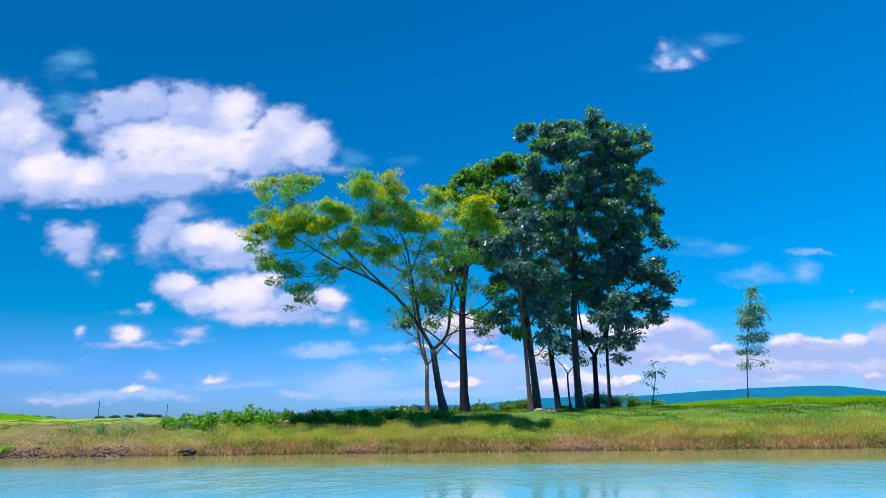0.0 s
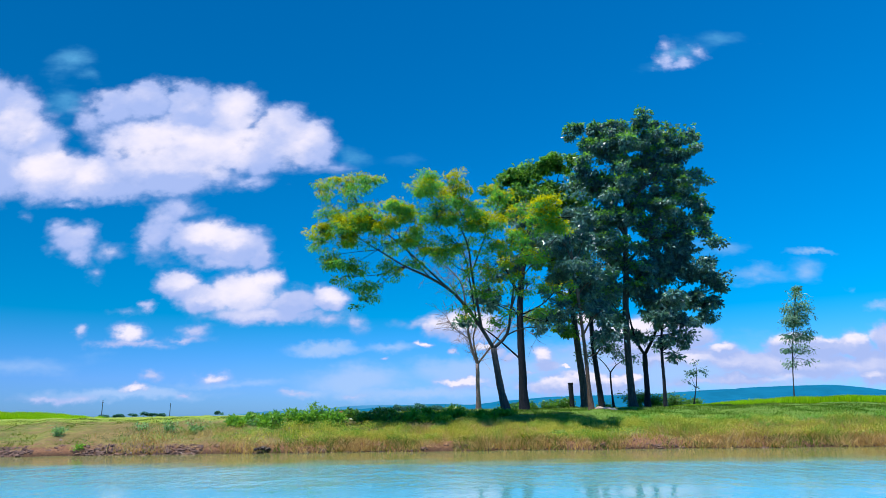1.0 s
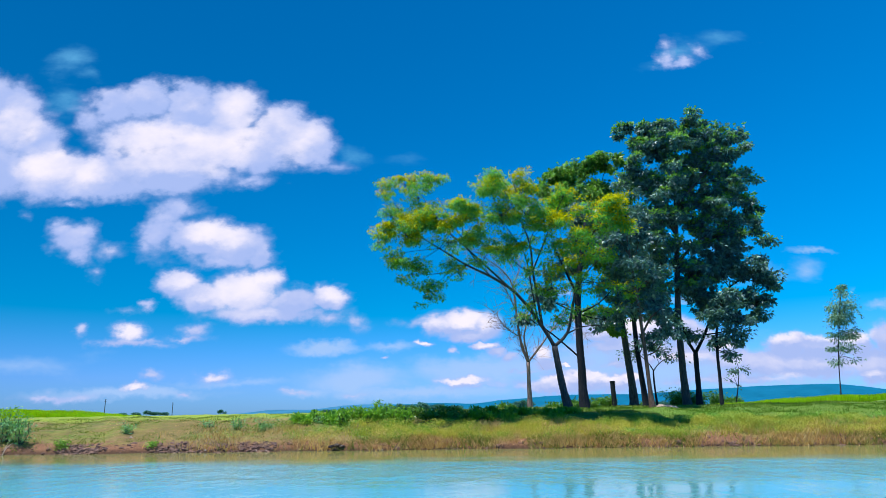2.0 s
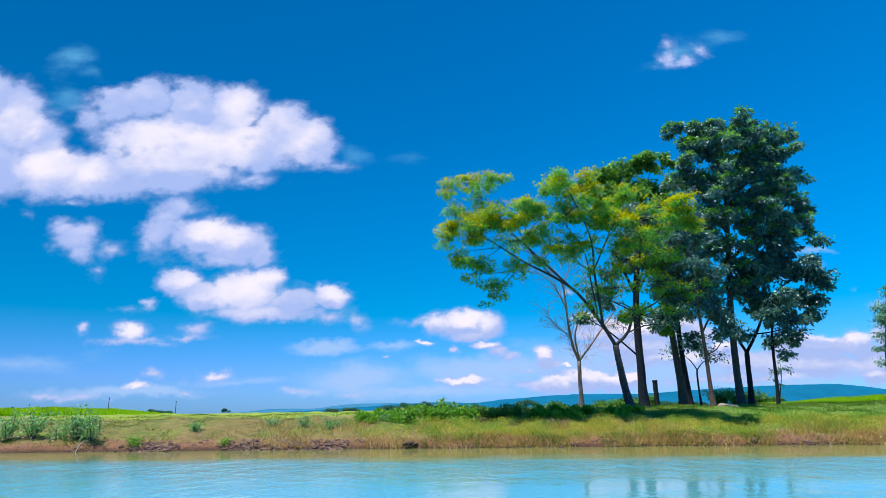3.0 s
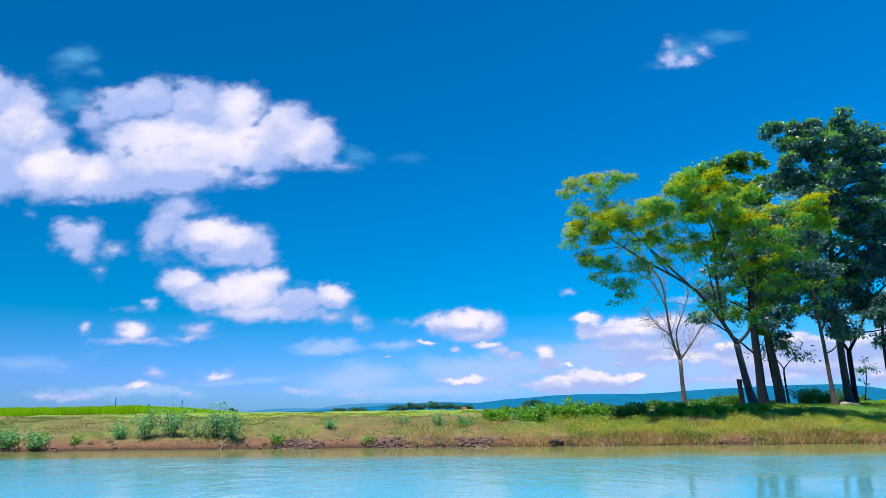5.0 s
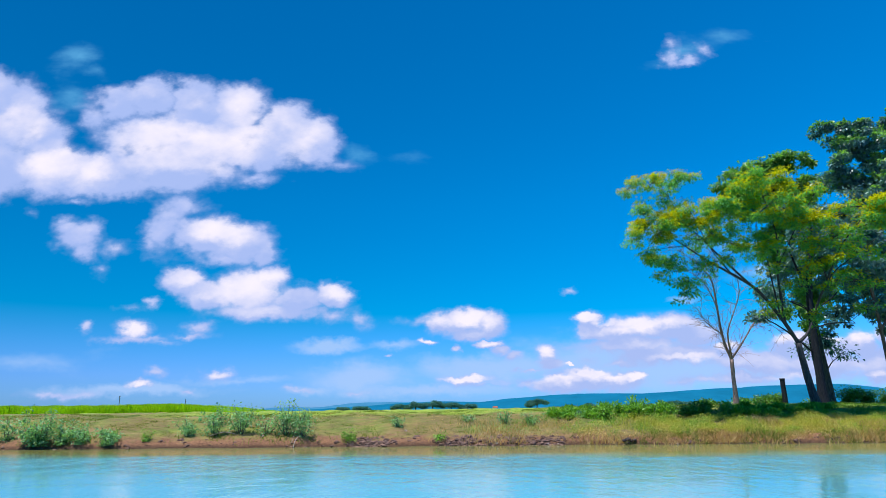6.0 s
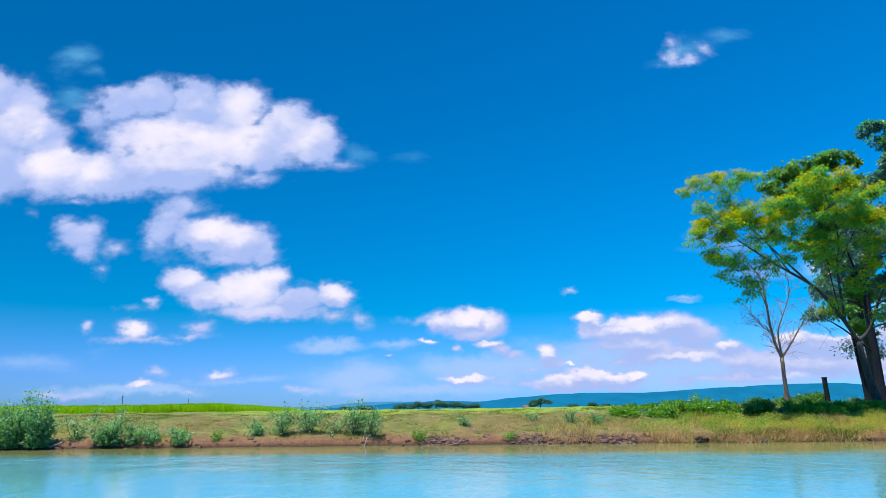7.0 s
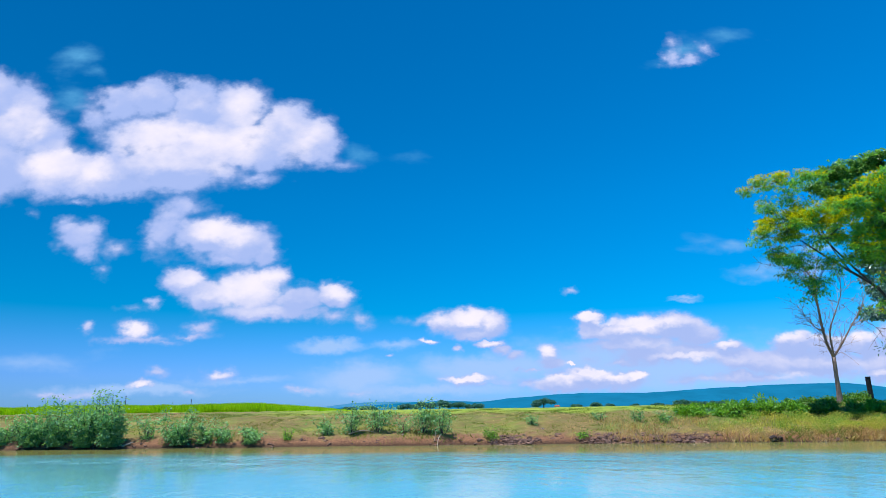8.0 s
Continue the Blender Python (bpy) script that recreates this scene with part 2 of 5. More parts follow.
    level.color_ramp.elements[1].position = 0.8
    level.color_ramp.elements.new(0.05)
    level.color_ramp.elements.new(0.14)
    level.color_ramp.elements.new(0.3)
    for e, c in zip(level.color_ramp.elements, (SKY_LOW, SKY_LOW, SKY_MID, SKY_UPPER, SKY_TOP)):
        e.color = (*(0.5 * k for k in c), 1)
    L.new(sep.outputs[2], level.inputs[0])
    deep = node("ShaderNodeVectorMath", op="MULTIPLY")
    L.new(sky.outputs[0], deep.inputs[0])
    L.new(level.outputs[0], deep.inputs[1])
    gain = node("ShaderNodeVectorMath", op="SCALE")
    gain.inputs["Scale"].default_value = 2 * SKY_STRENGTH
    L.new(deep.outputs[0], gain.inputs[0])
    # the blue is deeper upstream, away from the brighter side of the sky
    side = node("ShaderNodeVectorMath", op="SCALE")
    L.new(gain.outputs[0], side.inputs[0])
    L.new(maths("MULTIPLY_ADD", sep.outputs[0], 0.42, 1.03), side.inputs["Scale"])
    behind = blend(veil, side.outputs[0], haze)
    tone = blend(smooth(dens, 0.05, 0.45), blend(0.4, behind, CLOUD_SHADE), tone)
    seen = blend(cover, behind, tone)
    bg = node("ShaderNodeBackground")
    L.new(seen, bg.inputs["Color"])
    out = node("ShaderNodeOutputWorld")
    L.new(bg.outputs[0], out.inputs[0])


SKY_STRENGTH = 0.081
SKY_LOW, SKY_MID, SKY_UPPER, SKY_TOP = (0.38, 0.87, 2.02), (0.0, 0.84, 1.42), (0.0, 0.86, 1.46), (0.0, 0.74, 1.30)
CLOUD_SHADE, CLOUD_LIGHT, VEIL = (0.34, 0.44, 0.77), (0.82, 0.77, 0.87), (0.34, 0.51, 0.82)
CLOUD_THIN = (0.12, 0.42, 0.72)
make_world()

# ---- materials ----
def shader(name):
    m = bpy.data.materials.new(name)
    m.use_nodes = True
    nt = m.node_tree
    return m, nt, nt.nodes["Principled BSDF"]


def noise_node(nt, scale, detail=4.0, rough=0.6, stretch=None, vector=None):
    if vector is None:
        vector = nt.nodes.new("ShaderNodeTexCoord").outputs["Object"]
    if stretch:
        mp = nt.nodes.new("ShaderNodeMapping")
        mp.inputs["Scale"].default_value = stretch
        nt.links.new(vector, mp.inputs[0])
        vector = mp.outputs[0]
    n = nt.nodes.new("ShaderNodeTexNoise")
    n.inputs["Scale"].default_value, n.inputs["Detail"].default_value, n.inputs["Roughness"].default_value = scale, detail, rough
    nt.links.new(vector, n.inputs["Vector"])
    return n.outputs["Fac"]


def ramp(nt, fac, stops):
    r = nt.nodes.new("ShaderNodeValToRGB")
    while len(r.color_ramp.elements) < len(stops):
        r.color_ramp.elements.new(0.5)
    for e, (p, c) in zip(r.color_ramp.elements, stops):
        e.position, e.color = p, (*c, 1)
    nt.links.new(fac, r.inputs[0])
    return r.outputs["Color"]


def mixed(nt, fac, a, b, blend="MIX"):
    m = nt.nodes.new("ShaderNodeMix")
    m.data_type, m.blend_type = "RGBA", blend
    for socket, value in ((m.inputs["Factor"], fac), (m.inputs["A"], a), (m.inputs["B"], b)):
        if isinstance(value, float):
            socket.default_value = value
        elif isinstance(value, tuple):
            socket.default_value = (*value, 1)
        else:
            nt.links.new(value, socket)
    return m.outputs["Result"]


def ranged(nt, value, a, b, c=0.0, d=1.0):
    m = nt.nodes.new("ShaderNodeMapRange")
    for key, v in (("From Min", a), ("From Max", b), ("To Min", c), ("To Max", d)):
        m.inputs[key].default_value = v
    nt.links.new(value, m.inputs["Value"])
    return m.outputs[0]


def lesser(nt, a, b):
    m = nt.nodes.new("ShaderNodeMath")
    m.operation = "MINIMUM"
    nt.links.new(a, m.inputs[0])
    nt.links.new(b, m.inputs[1])
    return m.outputs[0]


def bumped(nt, bsdf, height, strength, distance):
    b = nt.nodes.new("ShaderNodeBump")
    b.inputs["Strength"].default_value, b.inputs["Distance"].default_value = strength, distance
    nt.links.new(height, b.inputs["Height"])
    nt.links.new(b.outputs[0], bsdf.inputs["Normal"])


def foliage(name, dark, mid, light, rough=0.5, through=0.3, glow=(1.3, 1.25, 0.5), spec=0.4, mottle=0.7):
    """Leaf blades: colour varies from leaf to leaf and over the plant; some light passes through."""
    m, nt, b = shader(name)
    geo = nt.nodes.new("ShaderNodeNewGeometry")
    leaf = ramp(nt, geo.outputs["Random Per Island"], [(0.0, dark), (0.5, mid), (1.0, light)])
    patch = noise_node(nt, mottle, 3.0)
    colour = mixed(nt, ranged(nt, patch, 0.35, 0.7, 0.0, 0.55), leaf, light)
    nt.links.new(colour, b.inputs["Base Color"])
    b.inputs["Roughness"].default_value = rough
    b.inputs["Specular IOR Level"].default_value = spec
    tr = nt.nodes.new("ShaderNodeBsdfTranslucent")
    tint = mixed(nt, 1.0, colour, glow, "MULTIPLY")
    nt.links.new(tint, tr.inputs["Color"])
    mx = nt.nodes.new("ShaderNodeMixShader")
    mx.inputs[0].default_value = through
    nt.links.new(b.outputs[0], mx.inputs[1])
    nt.links.new(tr.outputs[0], mx.inputs[2])
    nt.links.new(mx.outputs[0], nt.nodes["Material Output"].inputs["Surface"])
    return m


def bark(name, dark, light, scale=3.0):
    m, nt, b = shader(name)
    grain = noise_node(nt, scale, 8.0, 0.65, (6, 6, 1.0))
    blot = noise_node(nt, 0.9, 4.0)
    colour = ramp(nt, grain, [(0.3, dark), (0.7, light)])
    colour = mixed(nt, ranged(nt, blot, 0.45, 0.65, 0.0, 0.5), colour, tuple(0.6 * d + 0.4 * l for d, l in zip(dark, light)))
    nt.links.new(colour, b.inputs["Base Color"])
    b.inputs["Roughness"].default_value = 0.9
    b.inputs["Specular IOR Level"].default_value = 0.15
    bumped(nt, b, grain, 0.8, 0.05)
    return m


BARK_DARK = bark("dark_bark", (0.008, 0.012, 0.020), (0.036, 0.040, 0.053))
BARK_GREY = bark("grey_bark", (0.024, 0.027, 0.036), (0.115, 0.112, 0.123))
BARK_BROWN = bark("brown_bark", (0.07, 0.046, 0.04), (0.25, 0.165, 0.135))
BARK_BARE = bark("pale_bark", (0.19, 0.13, 0.12), (0.48, 0.34, 0.30))
# the blue of skylit shade is put into these dark leaves
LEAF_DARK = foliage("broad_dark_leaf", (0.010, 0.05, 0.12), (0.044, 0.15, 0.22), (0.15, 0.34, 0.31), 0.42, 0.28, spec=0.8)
LEAF_MID = foliage("broad_green_leaf", (0.03, 0.14, 0.06), (0.07, 0.23, 0.05), (0.17, 0.36, 0.03), 0.42, 0.35, spec=0.6)
# darker tones carry the teal of shaded sprays in the leaf colour
LEAF_FEATHER = foliage("feathery_leaf", (0.06, 0.28, 0.16), (0.12, 0.40, 0.13), (0.23, 0.50, 0.05), 0.6, 0.52, (1.2, 1.25, 0.5), 0.25, 1.5)
# sunlight on the upper leaves is put into this brighter green
LEAF_SUNLIT = foliage("sunlit_green_leaf", (0.04, 0.18, 0.10), (0.11, 0.35, 0.10), (0.26, 0.54, 0.10), 0.42, 0.36, spec=0.7)
LEAF_FRESH = foliage("fresh_yellow_leaf", (0.26, 0.40, 0.006), (0.44, 0.49, 0.005), (0.62, 0.55, 0.005), 0.6, 0.45, (1.25, 1.2, 0.3), 0.2, 1.5)
LEAF_BUSH = foliage("bush_leaf", (0.07, 0.27, 0.17), (0.16, 0.42, 0.24), (0.30, 0.54, 0.24), 0.5, 0.45)
LEAF_WEED = foliage("weed_leaf", (0.06, 0.22, 0.05), (0.12, 0.37, 0.05), (0.26, 0.50, 0.05), 0.5, 0.4)
# haze over the plain is painted into this pale teal leaf colour
LEAF_FAR = foliage("hazed_far_leaf", (0.03, 0.14, 0.15), (0.05, 0.19, 0.19), (0.07, 0.23, 0.21), 0.7, 0.25)
GRASS_YELLOW = foliage("ripe_grass", (0.22, 0.33, 0.03), (0.46, 0.49, 0.06), (0.70, 0.64, 0.17), 0.6, 0.42, mottle=1.3)
GRASS_DRY = foliage("dry_grass", (0.34, 0.19, 0.09), (0.54, 0.37, 0.18), (0.74, 0.60, 0.32), 0.7, 0.38)
GRASS_SHORT = foliage("short_grass", (0.06, 0.14, 0.015), (0.12, 0.21, 0.02), (0.23, 0.29, 0.04), 0.6, 0.35)
LEAF_GREY = foliage("grey_green_leaf", (0.08, 0.22, 0.21), (0.15, 0.33, 0.29), (0.25, 0.44, 0.33), 0.5, 0.3)
GRASS_LAWN = foliage("lawn_grass", (0.05, 0.15, 0.010), (0.09, 0.23, 0.012), (0.15, 0.30, 0.018), 0.6, 0.36)
GRASS_CROP = foliage("crop_grass", (0.34, 0.58, 0.008), (0.44, 0.68, 0.010), (0.54, 0.74, 0.015), 0.6, 0.5)


def ground_material():
    m, nt, b = shader("grassy_earth")
    geo = nt.nodes.new("ShaderNodeNewGeometry")
    sep = nt.nodes.new("ShaderNodeSeparateXYZ")
    nt.links.new(geo.outputs["Position"], sep.inputs[0])
    big = noise_node(nt, 0.22, 5.0)
    mid = noise_node(nt, 1.6, 6.0, 0.65)
    fine = noise_node(nt, 11.0, 6.0, 0.7)
    grass = ramp(nt, mid, [(0.32, (0.05, 0.10, 0.016)), (0.5, (0.14, 0.22, 0.022)), (0.66, (0.30, 0.30, 0.06))])
    turf = ranged(nt, sep.outputs[0], -2.0, 7.0, 0.0, 0.75)
    grass = mixed(nt, turf, grass, (0.11, 0.26, 0.015))
    earth = ramp(nt, fine, [(0.3, (0.06, 0.028, 0.02)), (0.5, (0.21, 0.10, 0.055)), (0.75, (0.38, 0.21, 0.10))])
    # earth shows at the water's edge and in worn patches
    height = nt.nodes.new("ShaderNodeMath")
    height.operation = "MULTIPLY_ADD"
    height.inputs[1].default_value = 0.9
    nt.links.new(mid, height.inputs[0])
    nt.links.new(sep.outputs[2], height.inputs[2])
    low = ranged(nt, height.outputs[0], 0.76, 1.30, 1.0, 0.0)
    blotch = nt.nodes.new("ShaderNodeMath")
    blotch.operation = "MULTIPLY_ADD"
    blotch.inputs[1].default_value = 0.55
    nt.links.new(noise_node(nt, 1.0, 5.0, 0.65, (0.9, 2.2, 1.0)), blotch.inputs[0])
    nt.links.new(big, blotch.inputs[2])
    worn = ranged(nt, blotch.outputs[0], 0.60, 0.86, 0.0, 0.6)
    # the turf is closed by the grove and worn where the bank is grazed
    grazed = nt.nodes.new("ShaderNodeMath")
    grazed.operation = "MULTIPLY"
    nt.links.new(worn, grazed.inputs[0])
    nt.links.new(ranged(nt, sep.outputs[0], -10.0, 4.0, 1.0, 0.12), grazed.inputs[1])
    mx = nt.nodes.new("ShaderNodeMath")
    mx.operation = "MAXIMUM"
    nt.links.new(low, mx.inputs[0])
    nt.links.new(grazed.outputs[0], mx.inputs[1])
    # a slide of bare reddish earth below the trees
    away = nt.nodes.new("ShaderNodeVectorMath")
    away.operation = "MULTIPLY_ADD"
    away.inputs[1].default_value, away.inputs[2].default_value = (0.75, 1.1, 0.0), (-5.5, -34.9, 0.0)
    nt.links.new(geo.outputs["Position"], away.inputs[0])
    reach = nt.nodes.new("ShaderNodeVectorMath")
    reach.operation = "LENGTH"
    nt.links.new(away.outputs[0], reach.inputs[0])
    ragged = nt.nodes.new("ShaderNodeMath")
    ragged.operation = "MULTIPLY_ADD"
    ragged.inputs[1].default_value = 0.8
    nt.links.new(mid, ragged.inputs[0])
    nt.links.new(reach.outputs["Value"], ragged.inputs[2])
    bare = nt.nodes.new("ShaderNodeMath")
    bare.operation = "MAXIMUM"
    nt.links.new(mx.outputs[0], bare.inputs[0])
    nt.links.new(ranged(nt, ragged.outputs[0], 1.1, 1.4, 1.0, 0.0), bare.inputs[1])
    grass = mixed(nt, ranged(nt, fine, 0.4, 0.65, 0.0, 0.65), grass, (0.07, 0.11, 0.025))
    # trodden ledges of pale dry soil along the slope
    ledge = ranged(nt, noise_node(nt, 1.0, 5.0, 0.6, (0.45, 1.9, 1.9)), 0.53, 0.64, 0.0, 0.55)
    near = lesser(nt, ledge, ranged(nt, sep.outputs[0], -9.0, -3.0, 0.75, 0.0))
    grass = mixed(nt, near, grass, ramp(nt, fine, [(0.35, (0.20, 0.13, 0.06)), (0.65, (0.44, 0.31, 0.17))]))
    colour = mixed(nt, bare.outputs[0], grass, earth)
    # beyond the bank the plain is a young crop, which comes near the edge between the grove and the tall crop
    back = nt.nodes.new("ShaderNodeVectorMath")
    back.operation = "DOT_PRODUCT"
    back.inputs[1].default_value = (0.1, 1.0, 0.0)
    nt.links.new(geo.outputs["Position"], back.inputs[0])
    edge = ranged(nt, back.outputs["Value"], 38.0, 39.0, 0.0, 0.8)
    edge = lesser(nt, edge, ranged(nt, sep.outputs[0], -13.0, -8.0, 1.0, 0.0))
    edge = lesser(nt, edge, ranged(nt, sep.outputs[0], -40.0, -33.0, 0.0, 1.0))
    plain = nt.nodes.new("ShaderNodeMath")
    plain.operation = "MAXIMUM"
    nt.links.new(edge, plain.inputs[0])
    nt.links.new(ranged(nt, sep.outputs[1], 54.0, 60.0, 0.0, 1.0), plain.inputs[1])
    sown = plain.outputs[0]
    colour = mixed(nt, sown, colour, ramp(nt, mid, [(0.35, (0.16, 0.28, 0.018)), (0.65, (0.30, 0.40, 0.035))]))
    wet = ranged(nt, sep.outputs[2], 0.04, 0.22, 0.3, 1.0)
    dark = nt.nodes.new("ShaderNodeVectorMath")
    dark.operation = "SCALE"
    nt.links.new(colour, dark.inputs[0])
    nt.links.new(wet, dark.inputs["Scale"])
    nt.links.new(dark.outputs[0], b.inputs["Base Color"])
    b.inputs["Roughness"].default_value = 0.95
    bumped(nt, b, fine, 0.7, 0.08)
    return m


def water_material():
    m, nt, b = shader("river_water")
    # clear turquoise in the stream; bank's reflection painted olive into the muddy shallows
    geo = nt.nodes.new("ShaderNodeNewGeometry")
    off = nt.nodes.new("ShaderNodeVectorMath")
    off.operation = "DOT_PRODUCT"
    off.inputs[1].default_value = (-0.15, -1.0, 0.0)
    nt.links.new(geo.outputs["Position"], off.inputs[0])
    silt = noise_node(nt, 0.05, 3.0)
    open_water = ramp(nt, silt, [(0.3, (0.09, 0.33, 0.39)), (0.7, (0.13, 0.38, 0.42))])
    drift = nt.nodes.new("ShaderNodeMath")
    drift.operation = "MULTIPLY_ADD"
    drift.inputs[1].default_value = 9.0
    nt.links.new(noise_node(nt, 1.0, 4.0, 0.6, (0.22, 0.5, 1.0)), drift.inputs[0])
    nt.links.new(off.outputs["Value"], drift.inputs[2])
    # the band mirrors the bank; that reflection is put into the base colour
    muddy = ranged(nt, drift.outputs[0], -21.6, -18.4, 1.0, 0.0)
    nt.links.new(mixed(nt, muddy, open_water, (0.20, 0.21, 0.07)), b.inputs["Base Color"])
    b.inputs["Roughness"].default_value = 0.10
    b.inputs["Specular IOR Level"].default_value = 0.4
    b.inputs["IOR"].default_value = 1.33
    swell = noise_node(nt, 1.0, 2.0, 0.5, (0.6, 0.4, 1.0))
    waves = noise_node(nt, 1.0, 3.0, 0.55, (2.2, 1.1, 1.0))
    ripples = noise_node(nt, 1.0, 3.0, 0.6, (6.5, 3.2, 1.0))
    gust = ranged(nt, noise_node(nt, 1.0, 3.0, 0.5, (0.06, 0.14, 1.0)), 0.42, 0.6, 0.28, 1.0)
    sums = swell
    for wave, weight in ((waves, 0.6), (ripples, 0.24)):
        add = nt.nodes.new("ShaderNodeMath")
        add.operation = "MULTIPLY_ADD"
        add.inputs[1].default_value = weight
        nt.links.new(wave, add.inputs[0])
        nt.links.new(sums, add.inputs[2])
        sums = add.outputs[0]
    bumped(nt, b, sums, 0.3, 0.16)
    bump = next(n for n in nt.nodes if n.type == "BUMP")
    # the water lies calmer in the lee of the bank
    lee = ranged(nt, off.outputs["Value"], -28.0, -21.0, 0.10, 0.24)
    # a line of livelier ripples where the lee ends
    line = ranged(nt, off.outputs["Value"], -24.5, -22.5, 0.0, 2.6)
    line = lesser(nt, line, ranged(nt, off.outputs["Value"], -21.5, -16.0, 2.6, 0.0))
    gust_line = nt.nodes.new("ShaderNodeMath")
    gust_line.operation = "ADD"
    nt.links.new(gust, gust_line.inputs[0])
    nt.links.new(line, gust_line.inputs[1])
    gust = gust_line.outputs[0]
    strength = nt.nodes.new("ShaderNodeMath")
    strength.operation = "MULTIPLY"
    nt.links.new(gust, strength.inputs[0])
    nt.links.new(lee, strength.inputs[1])
    nt.links.new(strength.outputs[0], bump.inputs["Strength"])
    return m


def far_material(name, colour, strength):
    """Hills seen through kilometres of bright air: haze painted in as emitted blue."""
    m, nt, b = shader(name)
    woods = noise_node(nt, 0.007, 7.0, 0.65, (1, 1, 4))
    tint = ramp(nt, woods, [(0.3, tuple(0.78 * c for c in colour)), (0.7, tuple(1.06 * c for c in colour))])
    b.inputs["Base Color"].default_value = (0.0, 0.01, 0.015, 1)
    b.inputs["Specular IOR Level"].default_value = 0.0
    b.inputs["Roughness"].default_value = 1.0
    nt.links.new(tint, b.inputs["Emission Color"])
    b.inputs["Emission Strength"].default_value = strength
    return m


EARTH = ground_material()
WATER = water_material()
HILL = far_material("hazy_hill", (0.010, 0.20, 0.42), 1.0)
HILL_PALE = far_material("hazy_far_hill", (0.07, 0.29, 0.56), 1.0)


# ---- building helpers ----
def link_mesh(name, verts, faces, material, parent=None, smooth=False, label="", kind=""):
    me = bpy.data.meshes.new(name)
    me.from_pydata(verts, [], faces)
    me.materials.append(material)
    if smooth:
        me.polygons.foreach_set("use_smooth", np.ones(len(me.polygons), dtype=bool))
    me.update()
    ob = new(name, me)
    if parent:
        ob.parent = parent
    return tagged(ob, label=label, kind=kind)


def array_mesh(name, verts, sides, material, parent=None, label="", kind=""):
    """A mesh of separate triangles or quads: verts is n x sides x 3."""
    n = len(verts)
    me = bpy.data.meshes.new(name)
    me.vertices.add(n * sides)
    me.vertices.foreach_set("co", np.asarray(verts, dtype=np.float32).ravel())
    me.loops.add(n * sides)
    me.loops.foreach_set("vertex_index", np.arange(n * sides, dtype=np.int32))
    me.polygons.add(n)
    me.polygons.foreach_set("loop_start", np.arange(0, n * sides, sides, dtype=np.int32))
    me.materials.append(material)
    me.update(calc_edges=True)
    me.validate()
    ob = new(name, me)
    if parent:
        ob.parent = parent
    return tagged(ob, label=label, kind=kind)


def empty(name, place, **tags):
    ob = new(name)
    ob.location = place
    return tagged(ob, **tags)


def unit(v):
    return v / np.maximum(np.linalg.norm(v, axis=-1, keepdims=True), 1e-9)


def tube(points, radii, sides, rng, rough=0.0):
    """A tapering tube along a bent line; returns vertices and faces."""
    pts = np.asarray(points, float)
    fine, rad = [pts[0]], [radii[0]]
    for i in range(len(pts) - 1):
        p0, p1, p2, p3 = pts[max(i - 1, 0)], pts[i], pts[i + 1], pts[min(i + 2, len(pts) - 1)]
        steps = 3 if sides > 4 else 2
        for k in range(1, steps + 1):
            t = k / steps
            fine.append(0.5 * (2 * p1 + (p2 - p0) * t + (2 * p0 - 5 * p1 + 4 * p2 - p3) * t * t + (3 * p1 - p0 - 3 * p2 + p3) * t ** 3))
            rad.append(radii[i] * (1 - t) + radii[i + 1] * t)
    fine = np.array(fine)
    tang = unit(np.gradient(fine, axis=0))
    side = unit(np.cross(tang, np.array([0.31, 0.95, 0.05])))
    up = np.cross(side, tang)
    verts, faces = [], []
    for i, (p, r) in enumerate(zip(fine, rad)):
        for k in range(sides):
            a = 2 * math.pi * k / sides
            rr = r * (1 + rough * rng.uniform(-1, 1))
            verts.append(tuple(p + rr * (math.cos(a) * side[i] + math.sin(a) * up[i])))
    for i in range(len(fine) - 1):
        for k in range(sides):
            a, b = i * sides + k, i * sides + (k + 1) % sides
            faces.append((a, b, b + sides, a + sides))
    faces.append(tuple(range(sides))[::-1])
    faces.append(tuple(range((len(fine) - 1) * sides, len(fine) * sides)))
    return verts, faces


def joined(pieces):
    verts, faces = [], []
    for v, f in pieces:
        n = len(verts)
        verts += v
        faces += [tuple(i + n for i in q) for q in f]
    return verts, faces


def leaf_quads(centres, out, length, width, rng, droop=0.25, flat=0.6):
    """Folded diamond-shaped blades at the centres, pointing roughly along out."""
    n = len(centres)
    way = unit(out + rng.normal(0, 0.55, (n, 3)) + np.array([0, 0, -droop]))
    normal = rng.normal(0, 1 - flat * 0.5, (n, 3)) + np.array([0, 0, flat * 2])
    side = unit(np.cross(way, normal))
    nor = np.cross(side, way)
    ln = length * rng.uniform(0.65, 1.25, (n, 1))
    wd = width * rng.uniform(0.7, 1.2, (n, 1))
    mid = centres + way * ln * 0.45
    return np.stack([centres, mid + side * wd * 0.5 + nor * wd * 0.18, centres + way * ln - nor * ln * 0.12, mid - side * wd * 0.5 + nor * wd * 0.18], axis=1)


